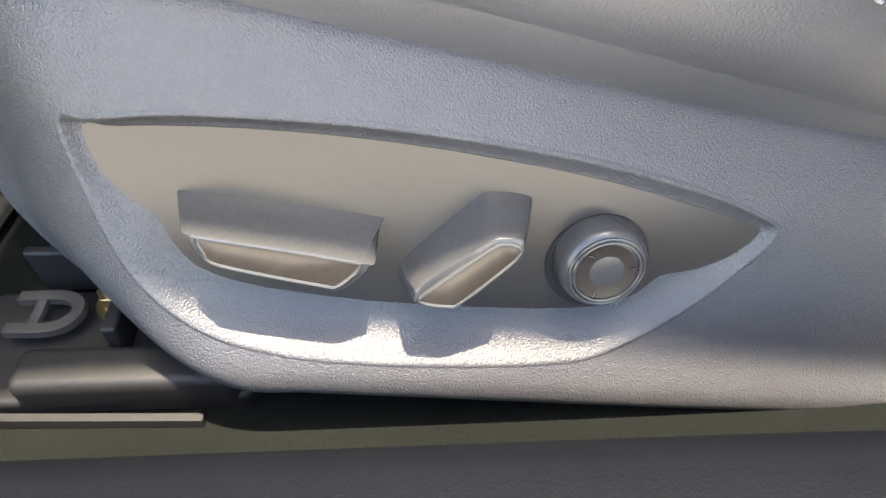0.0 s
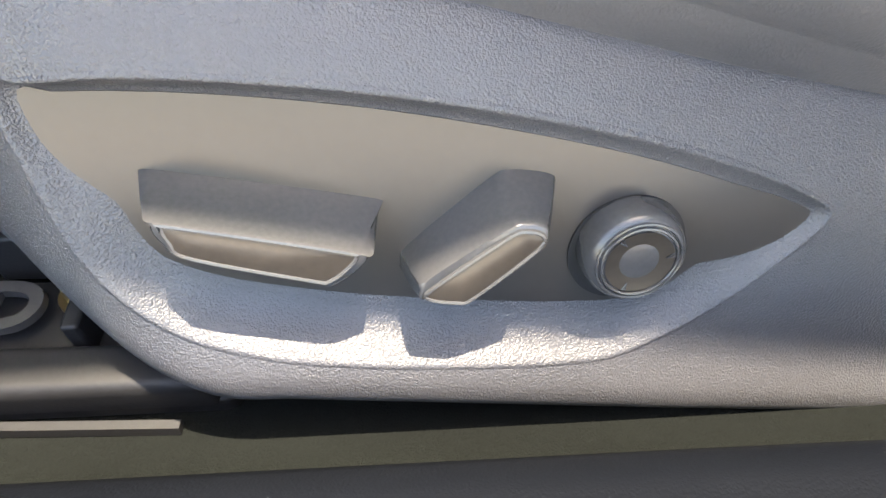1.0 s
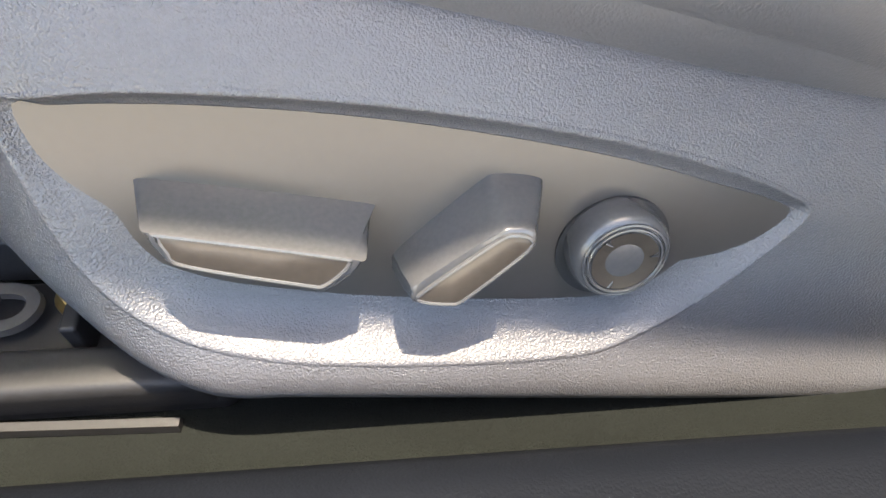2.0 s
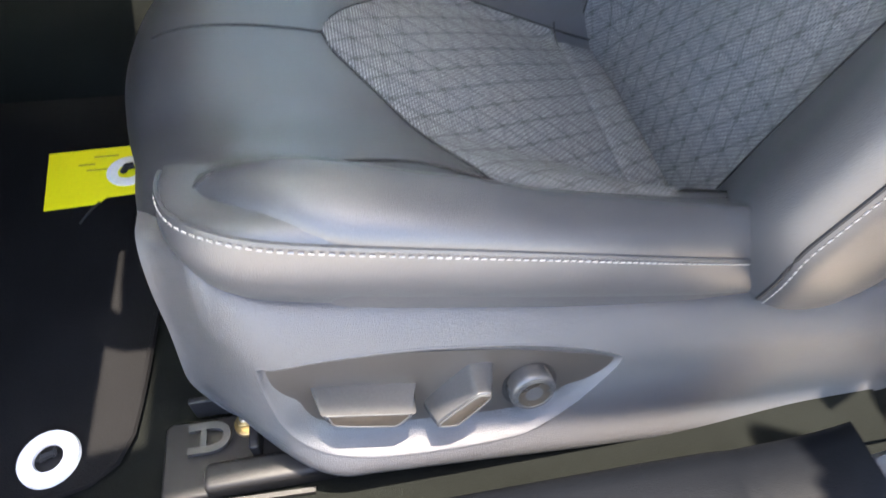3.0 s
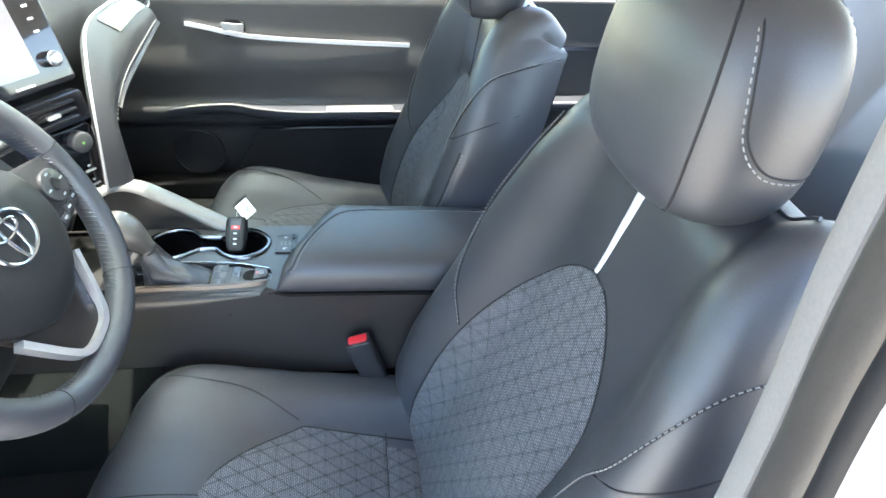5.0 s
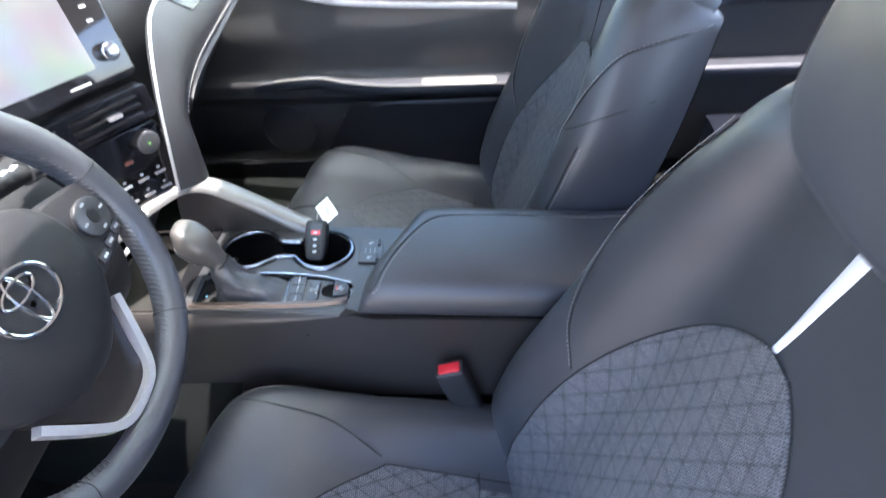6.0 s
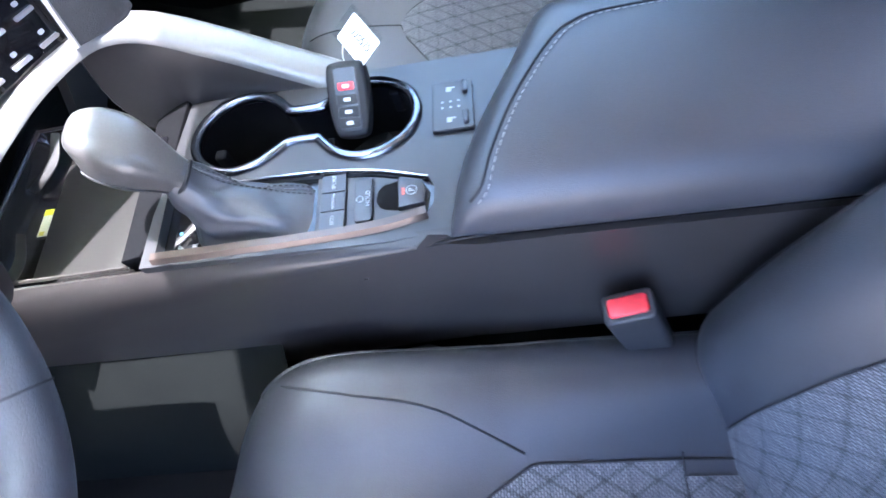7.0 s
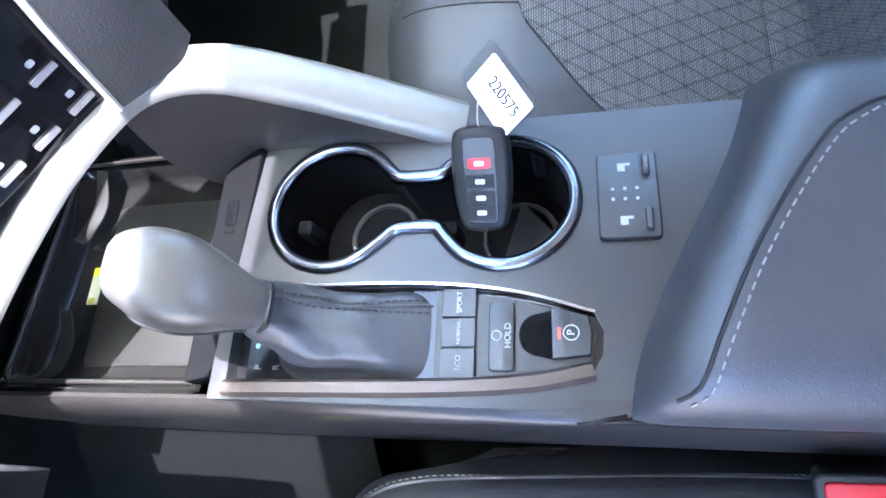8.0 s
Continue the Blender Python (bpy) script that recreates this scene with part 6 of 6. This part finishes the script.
def body_shell():
    rd = thing("door_2", "dark rear door trim with silver strip", "door", kind="structure")
    part("panel", box(0.66, 1.5, 1.195, 1.225, 0.0, 0.62), DOORSKIN, rd, bevel=0.01)
    part("silver_strip", box(0.72, 1.2, 1.187, 1.196, 0.475, 0.486), CHROME, rd, "bright silver strip")
    part("armrest", box(0.72, 1.3, 1.135, 1.196, 0.30, 0.33), LEATHER, rd, bevel=0.01)
    ps = thing("sill_2", "black plastic sill under the passenger door", "sill", kind="structure")
    part("scuff_plate", box(-0.95, 0.66, 1.160, 1.240, -0.02, 0.060), BLACK, ps, bevel=0.012)
    wl = thing("wall_rear_left", "dark rear quarter trim behind the driver's pillar", "wall", kind="structure")
    part("panel", box(0.67, 1.7, -0.47, -0.43, 0.0, 0.66), DOORSKIN, wl, bevel=0.01)
    wr = thing("wall_rear", "dark parcel shelf and boot wall", "wall", kind="structure")
    part("panel", box(1.72, 1.75, -0.45, 1.24, 0.0, 0.72), DOORSKIN, wr)
    part("shelf", box(1.55, 2.2, -0.45, 1.24, 0.70, 0.72), DOORSKIN, wr)
    fw = thing("wall_front", "black bulkhead under the dashboard", "wall", kind="structure")
    part("panel", box(-0.97, -0.93, -0.45, 1.24, -0.02, 0.72), CARPET, fw)
    part("side_trim", box(-0.95, -0.42, -0.44, -0.41, 0.0, 0.60), BLACK, fw)
    part("side_trim", box(-0.95, -0.55, 1.195, 1.225, 0.0, 0.66), BLACK, fw)
    # unseen roof, added to block the sun; its edges place the shadow line
    roof = surf(lambda u, v: np.array([ROOF_FRONT + (1.45 - ROOF_FRONT) * u, -0.293 + 1.396 * v, 1.215 - 0.05 * (2 * v - 1) ** 2 - 0.07 * (2 * u - 0.9) ** 2]), np.linspace(0, 1, 20), np.linspace(0, 1, 16))
    ob = part("ceiling", shell(roof, -0.03), HEADLINER)
    tagged(ob, "unseen pale roof lining with edges set to bound the sunlight", "ceiling", kind="structure")
    # unseen rails, the driver's set inboard so sun reaches the shield's ledge
    for i, y in enumerate((-0.293, 1.103)):
        r = thing(f"roof_rail_{i + 1}", "unseen pale roof rail placed to bound the sunlight", "roof rail", kind="structure")
        part("rail", sweep(Line([(-0.95, y + (-0.18 if y < 0 else 0.18), 0.70), (-0.60, y + (-0.10 if y < 0 else 0.10), 0.93), (ROOF_FRONT, y, 1.12), (0.4, y, 1.175), (1.0, y, 1.15), (1.5, y, 1.03), (2.1, y, 0.74)]).points(40), 0.028, n=10), HEADLINER, r)
    ws = thing("windscreen", "green-tinted windscreen", "windscreen", kind="structure")
    g = part("pane", shell(surf(lambda u, v: np.array([-1.0 + (ROOF_FRONT + 1.0) * u - 0.10 * (1 - (2 * v - 1) ** 2) * (1 - u), -0.42 + 1.65 * v, 0.72 + 0.42 * u + 0.04 * (1 - (2 * v - 1) ** 2) * u]), np.linspace(0, 1, 10), np.linspace(0, 1, 12)), 0.004), TINT, ws)
    g.visible_shadow = False


# chosen for where sunlight ends on the console
ROOF_FRONT = -0.055
body_shell()


# ---- outside ----
def outside():
    bm = surf(lambda u, v: np.array([-60 + 120 * u, -60 + 120 * v, -0.36]), np.linspace(0, 1, 12), np.linspace(0, 1, 12))
    ob = part("ground", bm, CONCRETE)
    tagged(ob, "sunlit sandy concrete outside the car, warmed for bounce light", "ground", kind="structure")


outside()
